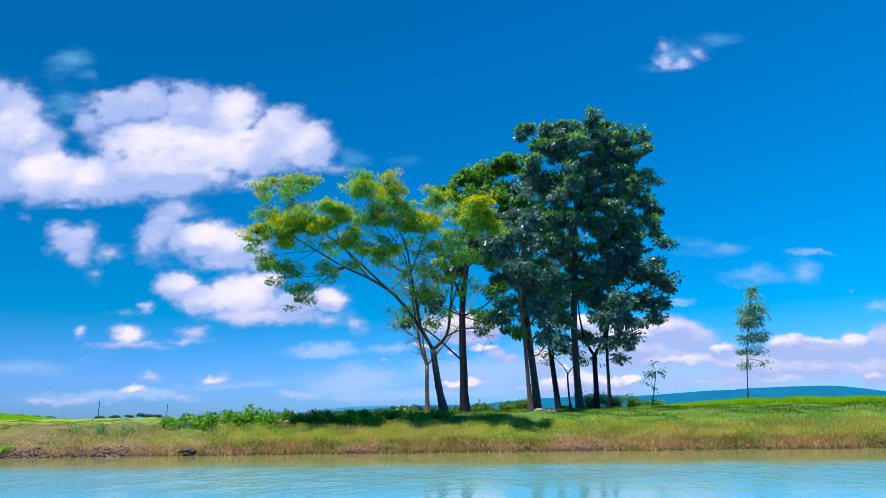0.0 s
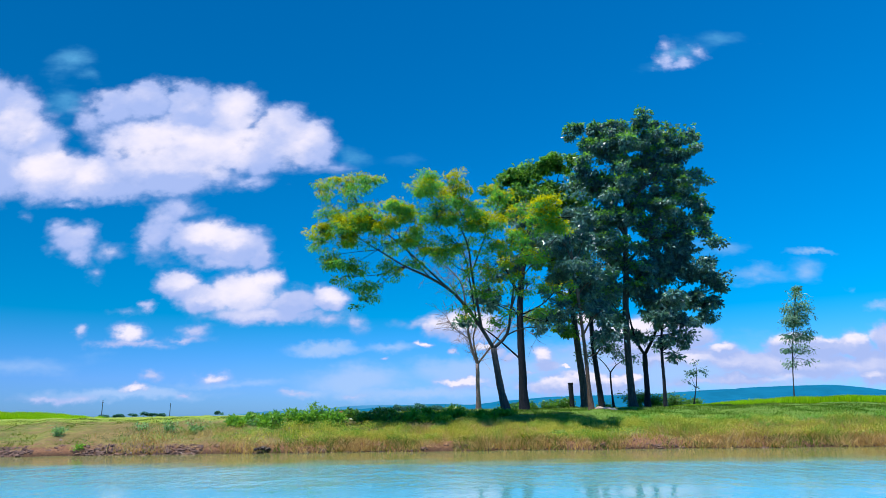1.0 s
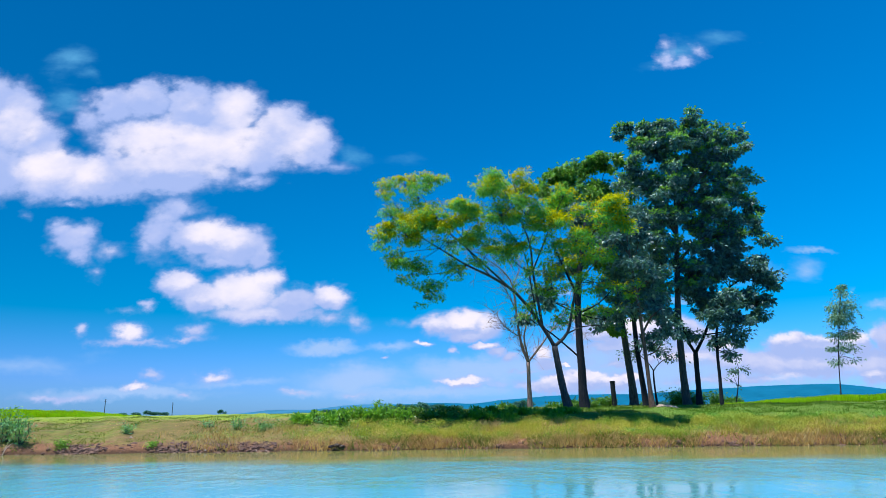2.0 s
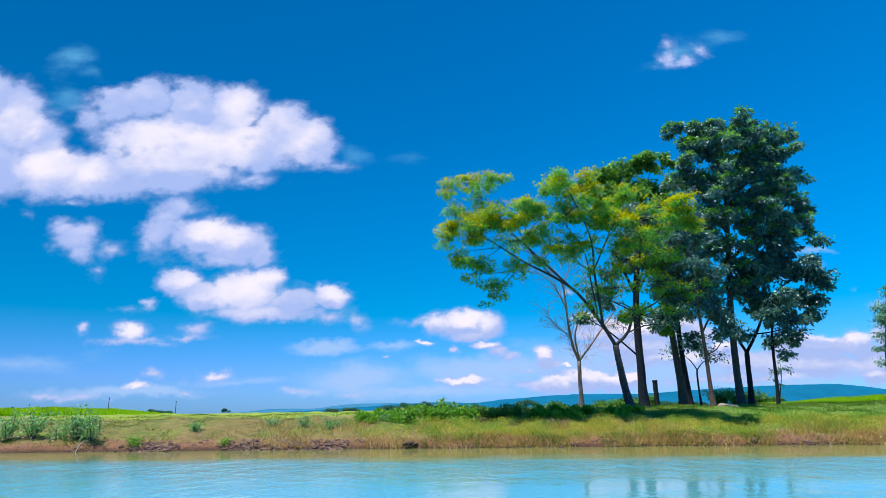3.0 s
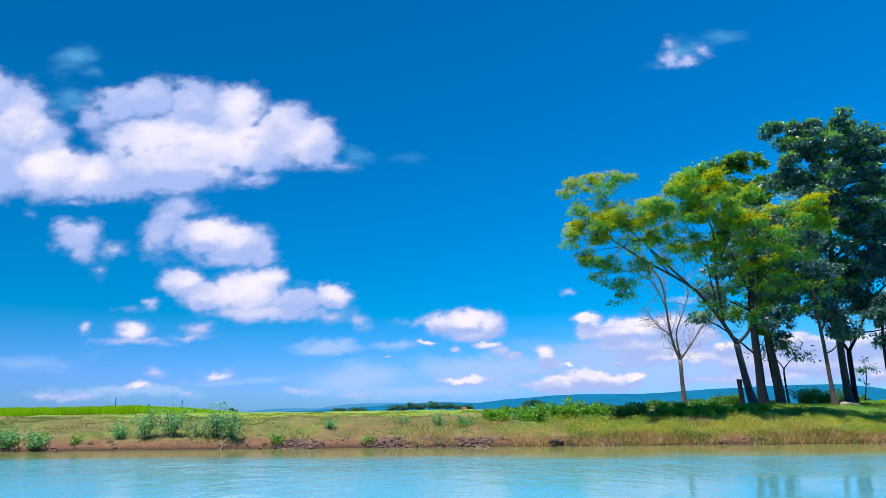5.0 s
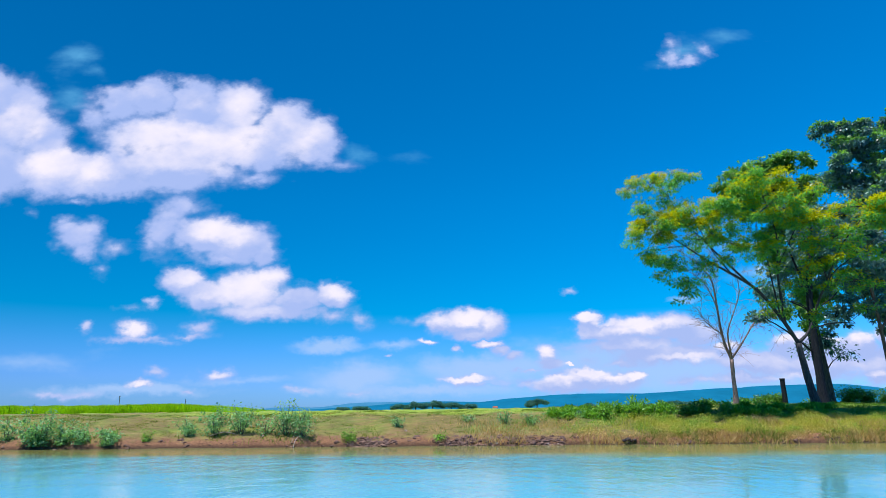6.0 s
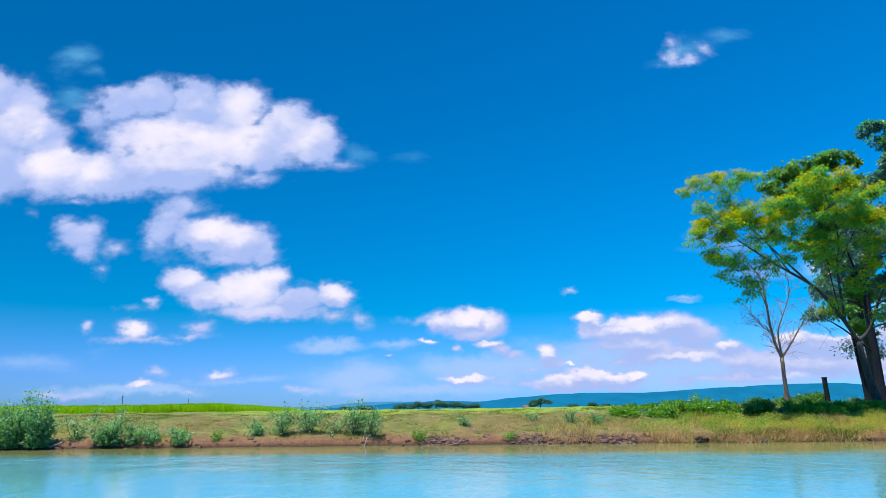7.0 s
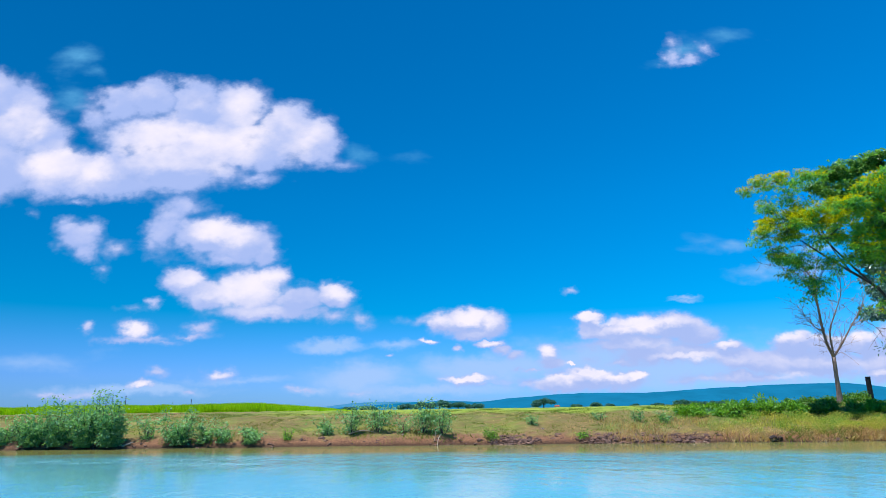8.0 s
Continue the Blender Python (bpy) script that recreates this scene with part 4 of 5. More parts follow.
TALLEST['crown'] = [
    (-2.10, -0.02, 19.55, 1.01, 1.13, 0.43, 0.90),
    (-0.38, -0.02, 19.69, 1.39, 1.58, 0.86, 1.00),
    (1.68, -0.02, 20.00, 1.55, 1.70, 0.76, 1.00),
    (3.68, -0.02, 19.26, 1.55, 1.70, 1.05, 1.00),
    (5.21, -0.02, 19.39, 0.77, 0.90, 0.52, 0.90),
    (-1.41, -0.02, 18.08, 1.70, 1.81, 1.05, 1.00),
    (0.47, -0.25, 17.86, 1.77, 2.04, 1.23, 1.00),
    (2.73, -0.02, 17.52, 1.78, 2.04, 1.33, 1.00),
    (4.57, -0.02, 17.65, 1.31, 1.58, 1.24, 0.90),
    (-2.04, -0.25, 15.88, 1.69, 1.92, 1.33, 1.00),
    (-0.15, -0.48, 15.13, 1.84, 2.15, 1.60, 1.00),
    (2.48, 0.43, 15.36, 1.64, 1.81, 1.25, 0.90),
    (4.46, -0.02, 15.53, 1.47, 1.70, 1.24, 0.90),
    (5.84, -0.25, 15.61, 0.54, 0.79, 0.66, 0.80),
]
TALLEST['crown'] += [
    (-0.88, -0.48, 12.80, 1.84, 2.04, 1.60, 1.00),
    (1.97, 0.66, 13.01, 1.65, 1.81, 1.45, 0.95),
    (2.76, 0.43, 11.14, 1.33, 1.58, 1.06, 0.90),
    (3.80, -0.02, 13.33, 1.78, 1.81, 1.24, 0.90),
    (5.33, -0.25, 13.54, 1.00, 1.24, 1.04, 0.90),
    (5.69, -0.48, 11.84, 0.84, 1.02, 0.85, 0.90),
    (6.40, -0.70, 10.82, 0.42, 0.57, 0.42, 0.90),
    (-1.90, -0.25, 11.27, 1.31, 1.70, 1.42, 1.00),
    (-0.06, -0.48, 10.41, 1.45, 1.70, 1.32, 0.90),
    (3.76, -0.25, 11.36, 1.31, 1.47, 1.04, 0.90),
    (-1.32, -0.25, 7.75, 1.46, 1.70, 1.61, 0.90),
    (0.81, -0.25, 8.31, 1.46, 1.70, 1.51, 0.90),
    (-0.69, -0.25, 5.67, 1.15, 1.36, 1.04, 0.80),
]

# FORKED
FORKED = dict(base=(12.12, 45.03),
    trunk=[(0.00, 0.00, 0.00, 0.226), (0.06, 0.00, 1.26, 0.181), (0.09, 0.00, 2.77, 0.164), (0.11, 0.00, 3.61, 0.158)],
    limbs=[
        [(0.11, 0.00, 3.61, 0.113), (-0.44, -0.01, 4.69, 0.090), (-0.73, -0.01, 6.26, 0.057), (-0.78, -0.01, 7.85, 0.023)],
        [(0.11, 0.00, 3.61, 0.124), (0.73, -0.35, 4.83, 0.102), (1.37, -0.92, 6.49, 0.079), (2.21, -1.71, 7.91, 0.057), (3.36, -2.50, 8.51, 0.023)],
    ])
FORKED['crown'] = [
    (1.41, -1.48, 9.13, 1.64, 1.81, 1.53, 1.00),
    (2.99, -2.05, 9.19, 1.46, 1.70, 1.23, 1.00),
    (4.08, -2.50, 8.12, 1.14, 1.24, 0.84, 1.00),
    (4.81, -2.73, 8.19, 0.45, 0.57, 0.42, 0.90),
    (3.46, -2.27, 6.72, 1.07, 1.24, 1.04, 1.00),
    (1.84, -1.37, 6.81, 1.48, 1.70, 1.35, 1.00),
    (0.42, -0.92, 6.89, 1.34, 1.58, 1.36, 1.00),
    (3.65, -2.50, 5.63, 0.61, 0.79, 0.42, 0.90),
    (2.46, -1.59, 10.29, 1.63, 1.70, 0.96, 0.90),
    (0.61, -0.92, 9.34, 1.26, 1.47, 1.26, 0.90),
    (-0.37, -0.35, 4.73, 0.80, 1.02, 0.69, 0.80),
]

# SLIM_DARK
SLIM_DARK = dict(base=(11.89, 41.15),
    trunk=[(0.00, 0.00, 0.00, 0.124), (0.06, 0.00, 1.70, 0.096), (0.09, 0.00, 3.45, 0.090), (0.24, 0.00, 4.86, 0.068), (0.75, 0.00, 6.67, 0.034)],
    limbs=[
    ])
SLIM_DARK['crown'] = [
    (0.51, -0.09, 4.07, 1.13, 1.13, 0.39, 0.90),
    (1.09, -0.20, 3.20, 0.39, 0.57, 0.21, 0.80),
    (0.22, 0.02, 5.51, 0.99, 1.13, 0.64, 0.90),
    (1.66, -0.20, 4.39, 0.63, 0.68, 0.28, 0.80),
    (1.00, -0.20, 5.19, 1.13, 1.13, 0.63, 0.90),
    (0.92, 0.02, 6.48, 1.06, 1.13, 0.78, 0.90),
]

# THIN_SMALL
THIN_SMALL = dict(base=(12.37, 53.75),
    trunk=[(0.00, 0.00, 0.00, 0.102), (-0.07, 0.00, 1.21, 0.074), (-0.09, 0.00, 2.48, 0.068), (-0.05, 0.00, 2.80, 0.062)],
    limbs=[
        [(-0.05, 0.00, 2.80, 0.051), (-0.48, 0.00, 3.49, 0.040), (-1.32, 0.00, 4.33, 0.017)],
        [(-0.05, 0.00, 2.80, 0.051), (0.46, 0.00, 3.39, 0.034), (1.34, 0.00, 3.93, 0.014)],
    ])
THIN_SMALL['crown'] = [
    (-1.94, 0.00, 4.34, 0.65, 0.90, 0.55, 0.70),
    (-0.93, 0.00, 4.79, 0.92, 1.13, 0.55, 0.60),
    (0.24, 0.00, 4.64, 0.92, 1.13, 0.60, 0.60),
    (1.21, 0.00, 4.03, 0.74, 0.90, 0.51, 0.60),
    (1.92, 0.00, 3.69, 0.37, 0.45, 0.28, 0.60),
]

# SAPLING
SAPLING = dict(base=(19.30, 54.65),
    trunk=[(0.00, 0.00, 0.00, 0.051), (0.33, 0.00, 1.44, 0.040), (0.55, 0.00, 2.81, 0.023), (0.43, 0.00, 3.51, 0.011)],
    limbs=[
    ])
SAPLING['crown'] = [
    (-0.03, 0.00, 2.64, 0.42, 0.57, 0.42, 0.55),
    (0.85, 0.00, 2.90, 0.47, 0.57, 0.42, 0.55),
    (0.33, 0.00, 3.51, 0.33, 0.45, 0.24, 0.50),
    (-0.38, 0.00, 2.00, 0.24, 0.34, 0.19, 0.50),
    (0.42, 0.00, 1.44, 0.14, 0.17, 0.09, 0.60),
]

# SLENDER
SLENDER = dict(base=(24.39, 48.70),
    trunk=[(0.00, 0.00, 0.00, 0.058), (0.12, 0.00, 1.54, 0.040), (0.29, 0.00, 3.19, 0.036), (0.66, 0.00, 5.29, 0.030), (1.12, 0.00, 7.44, 0.028), (1.35, 0.00, 8.53, 0.011)],
    limbs=[
    ])
SLENDER['crown'] = [
    (1.28, 0.00, 8.31, 0.38, 0.45, 0.54, 0.95),
    (1.00, 0.00, 7.22, 0.67, 0.79, 0.75, 0.95),
    (1.27, 0.00, 6.31, 0.75, 0.79, 0.84, 0.95),
    (0.59, 0.00, 5.81, 0.67, 0.68, 0.67, 0.95),
    (1.29, 0.00, 5.12, 0.59, 0.68, 0.63, 0.80),
    (0.29, 0.00, 4.79, 0.46, 0.45, 0.50, 0.70),
    (0.76, 0.00, 4.11, 0.54, 0.57, 0.42, 0.70),
    (1.42, 0.00, 3.85, 0.34, 0.45, 0.25, 0.70),
    (0.21, 0.00, 2.86, 0.34, 0.45, 0.29, 0.70),
    (1.49, 0.00, 3.09, 0.25, 0.34, 0.17, 0.70),
]

# BARE
BARE = dict(base=(0.76, 46.26),
    trunk=[(0.00, 0.00, 0.00, 0.192), (0.01, 0.00, 0.85, 0.158), (-0.00, 0.00, 2.02, 0.136), (0.02, 0.00, 3.20, 0.136)],
    limbs=[
        [(0.02, 0.00, 3.20, 0.113), (-0.35, 0.00, 4.29, 0.096), (-0.57, -0.11, 5.41, 0.085), (-0.72, -0.23, 6.82, 0.074), (-0.92, -0.34, 8.66, 0.057), (-1.62, -0.57, 9.66, 0.040), (-2.67, -0.79, 10.45, 0.023), (-4.11, -1.02, 11.46, 0.009)],
        [(-0.72, -0.23, 6.82, 0.045), (-1.41, -0.57, 8.20, 0.034), (-2.43, -0.79, 9.20, 0.020), (-4.33, -1.02, 9.79, 0.008)],
        [(-0.55, -0.11, 5.00, 0.040), (-1.22, -0.23, 5.40, 0.028), (-1.81, -0.45, 5.90, 0.017), (-2.15, -0.57, 6.57, 0.008)],
    ])
BARE['limbs'] += [
    [(0.02, 0.00, 3.20, 0.079), (0.87, 0.11, 4.21, 0.068), (1.93, 0.34, 5.52, 0.051), (2.91, 0.57, 6.70, 0.034), (3.94, 0.79, 8.63, 0.011)],
    [(0.05, 0.00, 3.40, 0.068), (-0.27, -0.45, 4.96, 0.057), (0.14, -0.79, 6.32, 0.040), (0.66, -1.02, 7.90, 0.023), (0.31, -1.24, 9.71, 0.009)],
    [(-0.92, -0.34, 8.66, 0.034), (-0.26, -0.11, 9.96, 0.023), (-0.53, 0.11, 11.52, 0.009)],
]
BARE['limbs'] += [
    [(1.93, 0.34, 5.52, 0.028), (3.11, 0.57, 5.87, 0.020), (4.55, 1.02, 5.08, 0.007)],
]


def base_of(spec):
    return float(ground_z(*spec["base"]))


GROVE = "trees of the grove on the bank"
def loosened(spec, grow, thin):
    """The same crown with larger, airier clumps."""
    for key in ("crown", "fresh_lit"):
        spec[key] = [(x, y, z, rx * grow, ry * grow, rz * grow, d * thin) for x, y, z, rx, ry, rz, d in spec.get(key, [])]
    return spec


SPREADING["limbs"] = [[(x, y, z, 0.8 * r) for x, y, z, r in limb] for limb in SPREADING["limbs"]]
SPREADING["fresh_lit"] += [
    (-7.92, -2.71, 10.48, 1.1, 1.4, 0.6, 0.85),
    (-6.54, -2.71, 10.21, 1.1, 1.4, 0.6, 0.85),
    (-5.16, -2.71, 10.75, 1.1, 1.4, 0.6, 0.85),
    (-9.20, -2.71, 9.82, 1.1, 1.4, 0.6, 0.85),
]
SPREADING["crown"] += [
    (-9.2, -2.0, 7.6, 0.8, 0.9, 0.8, 0.45),
    (-7.9, -2.0, 6.2, 0.6, 0.8, 0.7, 0.50),
    (-5.2, -2.0, 8.4, 0.9, 1.0, 0.6, 0.35),
    (-9.9, -2.1, 10.9, 0.9, 1.0, 0.5, 0.45),
    (-3.4, -2.4, 8.6, 1.0, 1.2, 0.7, 0.35),
    (-8.2, -2.2, 11.3, 1.1, 1.2, 0.5, 0.40),
    (-5.4, -2.4, 11.6, 0.9, 1.3, 0.6, 0.40),
    (-6.9, -2.0, 9.5, 1.3, 1.4, 0.6, 0.40),
    (-9.6, -2.0, 11.5, 0.9, 1.0, 0.4, 0.35),
    (-0.9, -2.6, 9.2, 1.2, 1.4, 0.8, 0.40),
]
TALLEST["crown"] += [
    (3.2, 0.0, 14.4, 1.2, 1.3, 0.7, 0.80),
    (3.2, 0.0, 16.5, 1.3, 1.4, 0.6, 0.80),
    (4.9, -0.2, 14.5, 0.9, 1.0, 0.6, 0.80),
    (2.3, 0.3, 12.0, 1.2, 1.3, 0.6, 0.75),
    (4.7, -0.3, 12.5, 0.8, 1.0, 0.5, 0.75),
    (1.2, 0.0, 16.6, 1.2, 1.4, 0.6, 0.80),
]
TALLEST["crown"] = [(x, y, z - (0.35 if z > 19 else 0.0), rx, ry, rz, d) for x, y, z, rx, ry, rz, d in TALLEST["crown"]]
BROAD = dict(group=GROVE, spray=0.20, rosette=0.5, droop=0.6, flat=0.5, thick=0.7, puff=0.6, twig_every=3)
grow_tree("spreading_tree", loosened(SPREADING, 1.05, 0.85), base_of(SPREADING), "leaning tree with feathery yellow-green crown spreading over the bank", 11, BARK_GREY, LEAF_FEATHER, 0.17, 0.08, 125, group=GROVE, fresh_lit=LEAF_FRESH, fresh_lit_from=0.6, spray=0.15, droop=0.4, flat=0.8, thick=0.5, puff=0.42, young_from=0.0, twig_every=3)
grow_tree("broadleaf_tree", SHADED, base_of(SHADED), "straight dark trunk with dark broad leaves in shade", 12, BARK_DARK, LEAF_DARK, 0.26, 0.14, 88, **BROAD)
grow_tree("broadleaf_tree", BROWN_TRUNK, base_of(BROWN_TRUNK), "slim tree with brown lower trunk and dark broad leaves", 13, BARK_BROWN, LEAF_DARK, 0.26, 0.14, 88, **BROAD)
# crown tops of the rounded and tallest trees are coloured as sunlit
grow_tree("broadleaf_tree", loosened(ROUND_CROWN, 1.06, 1.0), base_of(ROUND_CROWN), "stout tree with rounded dark green crown", 14, BARK_GREY, LEAF_MID, 0.28, 0.15, 80, fresh_lit=LEAF_SUNLIT, fresh_lit_from=0.5, **BROAD)
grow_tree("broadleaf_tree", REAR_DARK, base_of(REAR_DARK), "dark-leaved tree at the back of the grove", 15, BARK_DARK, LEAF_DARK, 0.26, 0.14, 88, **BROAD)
grow_tree("broadleaf_tree", loosened(TALLEST, 1.02, 1.0), base_of(TALLEST), "tallest tree of the grove with dense glossy dark green crown", 16, BARK_GREY, LEAF_DARK, 0.26, 0.14, 92, fresh_lit=LEAF_SUNLIT, fresh_lit_from=0.5, **BROAD)
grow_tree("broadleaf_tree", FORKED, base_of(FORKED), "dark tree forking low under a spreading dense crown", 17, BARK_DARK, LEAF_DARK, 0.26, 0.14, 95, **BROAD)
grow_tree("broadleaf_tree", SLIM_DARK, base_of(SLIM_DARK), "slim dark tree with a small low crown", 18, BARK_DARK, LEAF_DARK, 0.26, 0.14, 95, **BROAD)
grow_tree("broadleaf_tree", THIN_SMALL, base_of(THIN_SMALL), "small thin tree with sparse dark leaves", 19, BARK_DARK, LEAF_DARK, 0.28, 0.14, 30, group=GROVE)
grow_tree("sapling", SAPLING, base_of(SAPLING), "thin sapling with a few dark leaves", 20, BARK_DARK, LEAF_DARK, 0.26, 0.15, 34, spray=0.15)
grow_tree("slender_tree", loosened(SLENDER, 1.02, 1.0), base_of(SLENDER), "slender young tree with narrow grey-green crown", 21, BARK_GREY, LEAF_GREY, 0.22, 0.07, 110, spray=0.24, droop=0.9, flat=0.3)
grow_tree("bare_tree", BARE, base_of(BARE), "leafless tree with pale pinkish bark and fine twigs", 22, BARK_BARE, LEAF_MID, 0.2, 0.1, 10, group=GROVE)


# fine bare twigs of the leafless tree
def bare_twigs(parent_name, spec, seed):
    rng = np.random.default_rng(seed)
    pieces = []
    for limb in spec["limbs"]:
        pts = [np.array(q[:3]) for q in limb]
        for i in range(1, len(pts)):
            d = unit(pts[i] - pts[i - 1])
            for k in range(10):
                a = pts[i - 1] + (pts[i] - pts[i - 1]) * rng.uniform(0.1, 1.0)
                way = unit(d * 0.8 + rng.normal(0, 0.6, 3) + np.array([-0.15, 0, 0.15]))
                ln = rng.uniform(0.6, 2.0)
                b = a + way * ln * 0.5
                c = b + unit(way + rng.normal(0, 0.35, 3) + np.array([0, 0, -0.1])) * ln * 0.6
                pieces.append(tube([a, b, c], [0.014, 0.010, 0.005], 3, rng))
                for _ in range(3):
                    e = b + unit(way + rng.normal(0, 0.7, 3)) * rng.uniform(0.25, 0.7)
                    pieces.append(tube([b, (b + e) / 2 + rng.normal(0, 0.03, 3), e], [0.009, 0.007, 0.004], 3, rng))
    v, f = joined(pieces)
    link_mesh("twigwork", v, f, BARK_BARE, bpy.data.objects[parent_name], kind="stuff")


bare_twigs("bare_tree", BARE, 5)


# ---- post and earth under the trees ----
def cut_trunk(x, y, height, radius):
    rng = np.random.default_rng(3)
    z = float(ground_z(x, y))
    ob = empty("cut_trunk", (x, y, z), label="tall dark cut trunk standing upright behind the grove", category="stump")
    v, f = tube([(0, 0, -0.2), (0.0, 0, 0.6), (-0.02, 0, 1.3), (-0.03, 0, height)], [radius * 1.15, radius, radius * 0.96, radius], 12, rng, 0.05)
    link_mesh("stem", v, f, BARK_DARK, ob, True)
    v, f = tube([(-0.03, 0, height - 0.10), (-0.03, 0, height + 0.015)], [radius * 1.1, radius * 1.06], 12, rng, 0.03)
    link_mesh("rim", v, f, BARK_DARK, ob, False)


cut_trunk(9.45, 55.7, 2.05, 0.2)


def earth_heap(x, y, rx, ry, h, seed, label):
    bm = bmesh.new()
    bmesh.ops.create_icosphere(bm, subdivisions=3, radius=1)
    for q in bm.verts:
        n = noise.noise(q.co * 1.7 + Vector((seed, 0, 0))) * 0.35 + noise.noise(q.co * 4 + Vector((0, seed, 0))) * 0.12
        q.co *= 1 + n
        q.co = Vector((q.co.x * rx, q.co.y * ry, q.co.z * h))
    me = bpy.data.meshes.new("stone")
    bm.to_mesh(me)
    bm.free()
    me.materials.append(PALE_STONE)
    ob = new("stone", me)
    ob.location = (x, y, float(ground_z(x, y)) + h * 0.2)
    return tagged(ob, label=label, category="stone")


def stone_material():
    m, nt, b = shader("pale_stone")
    n = noise_node(nt, 6.0, 6.0)
    nt.links.new(ramp(nt, n, [(0.3, (0.30, 0.22, 0.19)), (0.7, (0.50, 0.42, 0.38))]), b.inputs["Base Color"])
    b.inputs["Roughness"].default_value = 0.9
    bumped(nt, b, n, 0.5, 0.03)
    return m


PALE_STONE = stone_material()
earth_heap(7.5, 38.6, 0.55, 0.4, 0.16, 1.0, "low pale pinkish stone in grass beside a trunk")
earth_heap(7.0, 38.2, 0.3, 0.25, 0.12, 4.0, "low pale pinkish stone at a tree's foot")
for k, (x, s, r) in enumerate(((-14.9, 0.05, 0.07), (-14.4, 0.05, 0.05), (-8.7, 0.02, 0.06), (-17.4, 0.1, 0.07), (-29.5, 0.9, 0.08), (-13.0, 2.4, 0.08), (-22.0, 1.8, 0.07))):
    earth_heap(x, float(shore(x)) + s, r, r * 0.8, r * 0.8, 7.0 + k, "small pale stone on the muddy river bank")


def broken_earth(x, s, seed):
    """A lump with smaller clods about it, near-black."""
    y = float(shore(x)) + s
    rng = np.random.default_rng(seed)
    pieces = []
    for k in range(22):
        r = 0.14 if k == 0 else float(rng.uniform(0.04, 0.11))
        bm = bmesh.new()
        bmesh.ops.create_icosphere(bm, subdivisions=2, radius=1)
        c = Vector((0, 0, 0.05)) if k == 0 else Vector((rng.normal(0, 0.28), rng.normal(-0.05, 0.14), rng.uniform(-0.12, 0.06)))
        v = [tuple(c + Vector((q.co.x * 1.3, q.co.y, q.co.z * 0.75)) * r * (1 + 0.5 * noise.noise(q.co * 2.2 + Vector((k, seed, 0))))) for q in bm.verts]
        f = [tuple(e.index for e in face.verts) for face in bm.faces]
        bm.free()
        pieces.append((v, f))
    v, f = joined(pieces)
    ob = link_mesh("broken_earth", v, f, MUD_DARK, None, False, "near-black crumbs of earth in the bank's grass", "stuff")
    ob.location = (x, y, float(ground_z(x, y)))
    return ob


def dark_mud():
    m, nt, b = shader("near_black_earth")
    n = noise_node(nt, 9.0, 6.0)
    nt.links.new(ramp(nt, n, [(0.3, (0.015, 0.010, 0.014)), (0.7, (0.07, 0.04, 0.04))]), b.inputs["Base Color"])
    b.inputs["Roughness"].default_value = 0.6
    bumped(nt, b, n, 0.6, 0.03)
    return m


MUD_DARK = dark_mud()
# near-black clods stand in for a small dark hollow in the bank
broken_earth(-10.95, 0.18, 3)
broken_earth(1.6, 1.5, 5)


# ---- shrubs ----
def bush(name, x, y, z, wide, deep, high, seed, label, leaf, length, width, per_m2, stems=6, low=0.35, wood=None, group="", clump=0.42, droop=0.2, shoots=0):
    """Several stems from one root, each with clumps of leaves along its upper part."""
    rng = np.random.default_rng(seed)
    ob = empty(name, (x, y, z), label=label, category="shrub", group=group)
    clumps = []
    for k in range(stems):
        a = 2 * math.pi * (k + rng.uniform(-0.3, 0.3)) / stems
        r = rng.uniform(0.35, 1.0)
        h = high * rng.uniform(0.55, 1.12) * (1.15 - 0.35 * r)
        top = np.array([wide * r * math.cos(a), deep * r * math.sin(a), h])
        mid = top * np.array([0.55, 0.55, 0.55]) + rng.normal(0, 0.06, 3)
        v, f = tube([(top[0] * 0.1, top[1] * 0.1, -0.1), mid, top], [0.02, 0.014, 0.006], 5, rng)
        link_mesh("stem", v, f, wood or BARK_GREY, ob, True)
        for t in np.linspace(low, 1.0, max(3, int(high * 3.6))):
            c = mid * (1 - abs(2 * t - 1)) if t < 0.5 else mid + (top - mid) * (2 * t - 1)
            if t < 0.5:
                c = mid * (2 * t)
            q = 0.8 * clump * rng.uniform(0.6, 1.1) * (1.15 - 0.65 * t)
            clumps.append((c[0], c[1], c[2], q, q, q * 0.8, rng.uniform(0.6, 1.1)))
    # thin young shoots that stand out of the top
    for k in range(shoots):
        x1, y1 = rng.uniform(-wide, wide), rng.uniform(-deep, deep) * 0.5
        h = high * rng.uniform(0.95, 1.35)
        v, f = tube([(x1 * 0.6, y1 * 0.6, high * 0.3), (x1 * 0.9, y1, h * 0.7), (x1, y1, h)], [0.014, 0.010, 0.005], 4, rng)
        link_mesh("shoot", v, f, wood or BARK_GREY, ob, True)
        for t in (0.72, 0.84, 0.97):
            clumps.append((x1 * (0.6 + 0.4 * t), y1, h * t, 0.13, 0.13, 0.11, 0.9))
    quads, _, _ = crown_quads(clumps, rng, length, width, per_m2, clump * 0.35, droop, 0.5)
    quads[:, :, 2] = np.maximum(quads[:, :, 2], -0.12)
    array_mesh("foliage", quads, 4, leaf, ob, kind="stuff")
    return ob


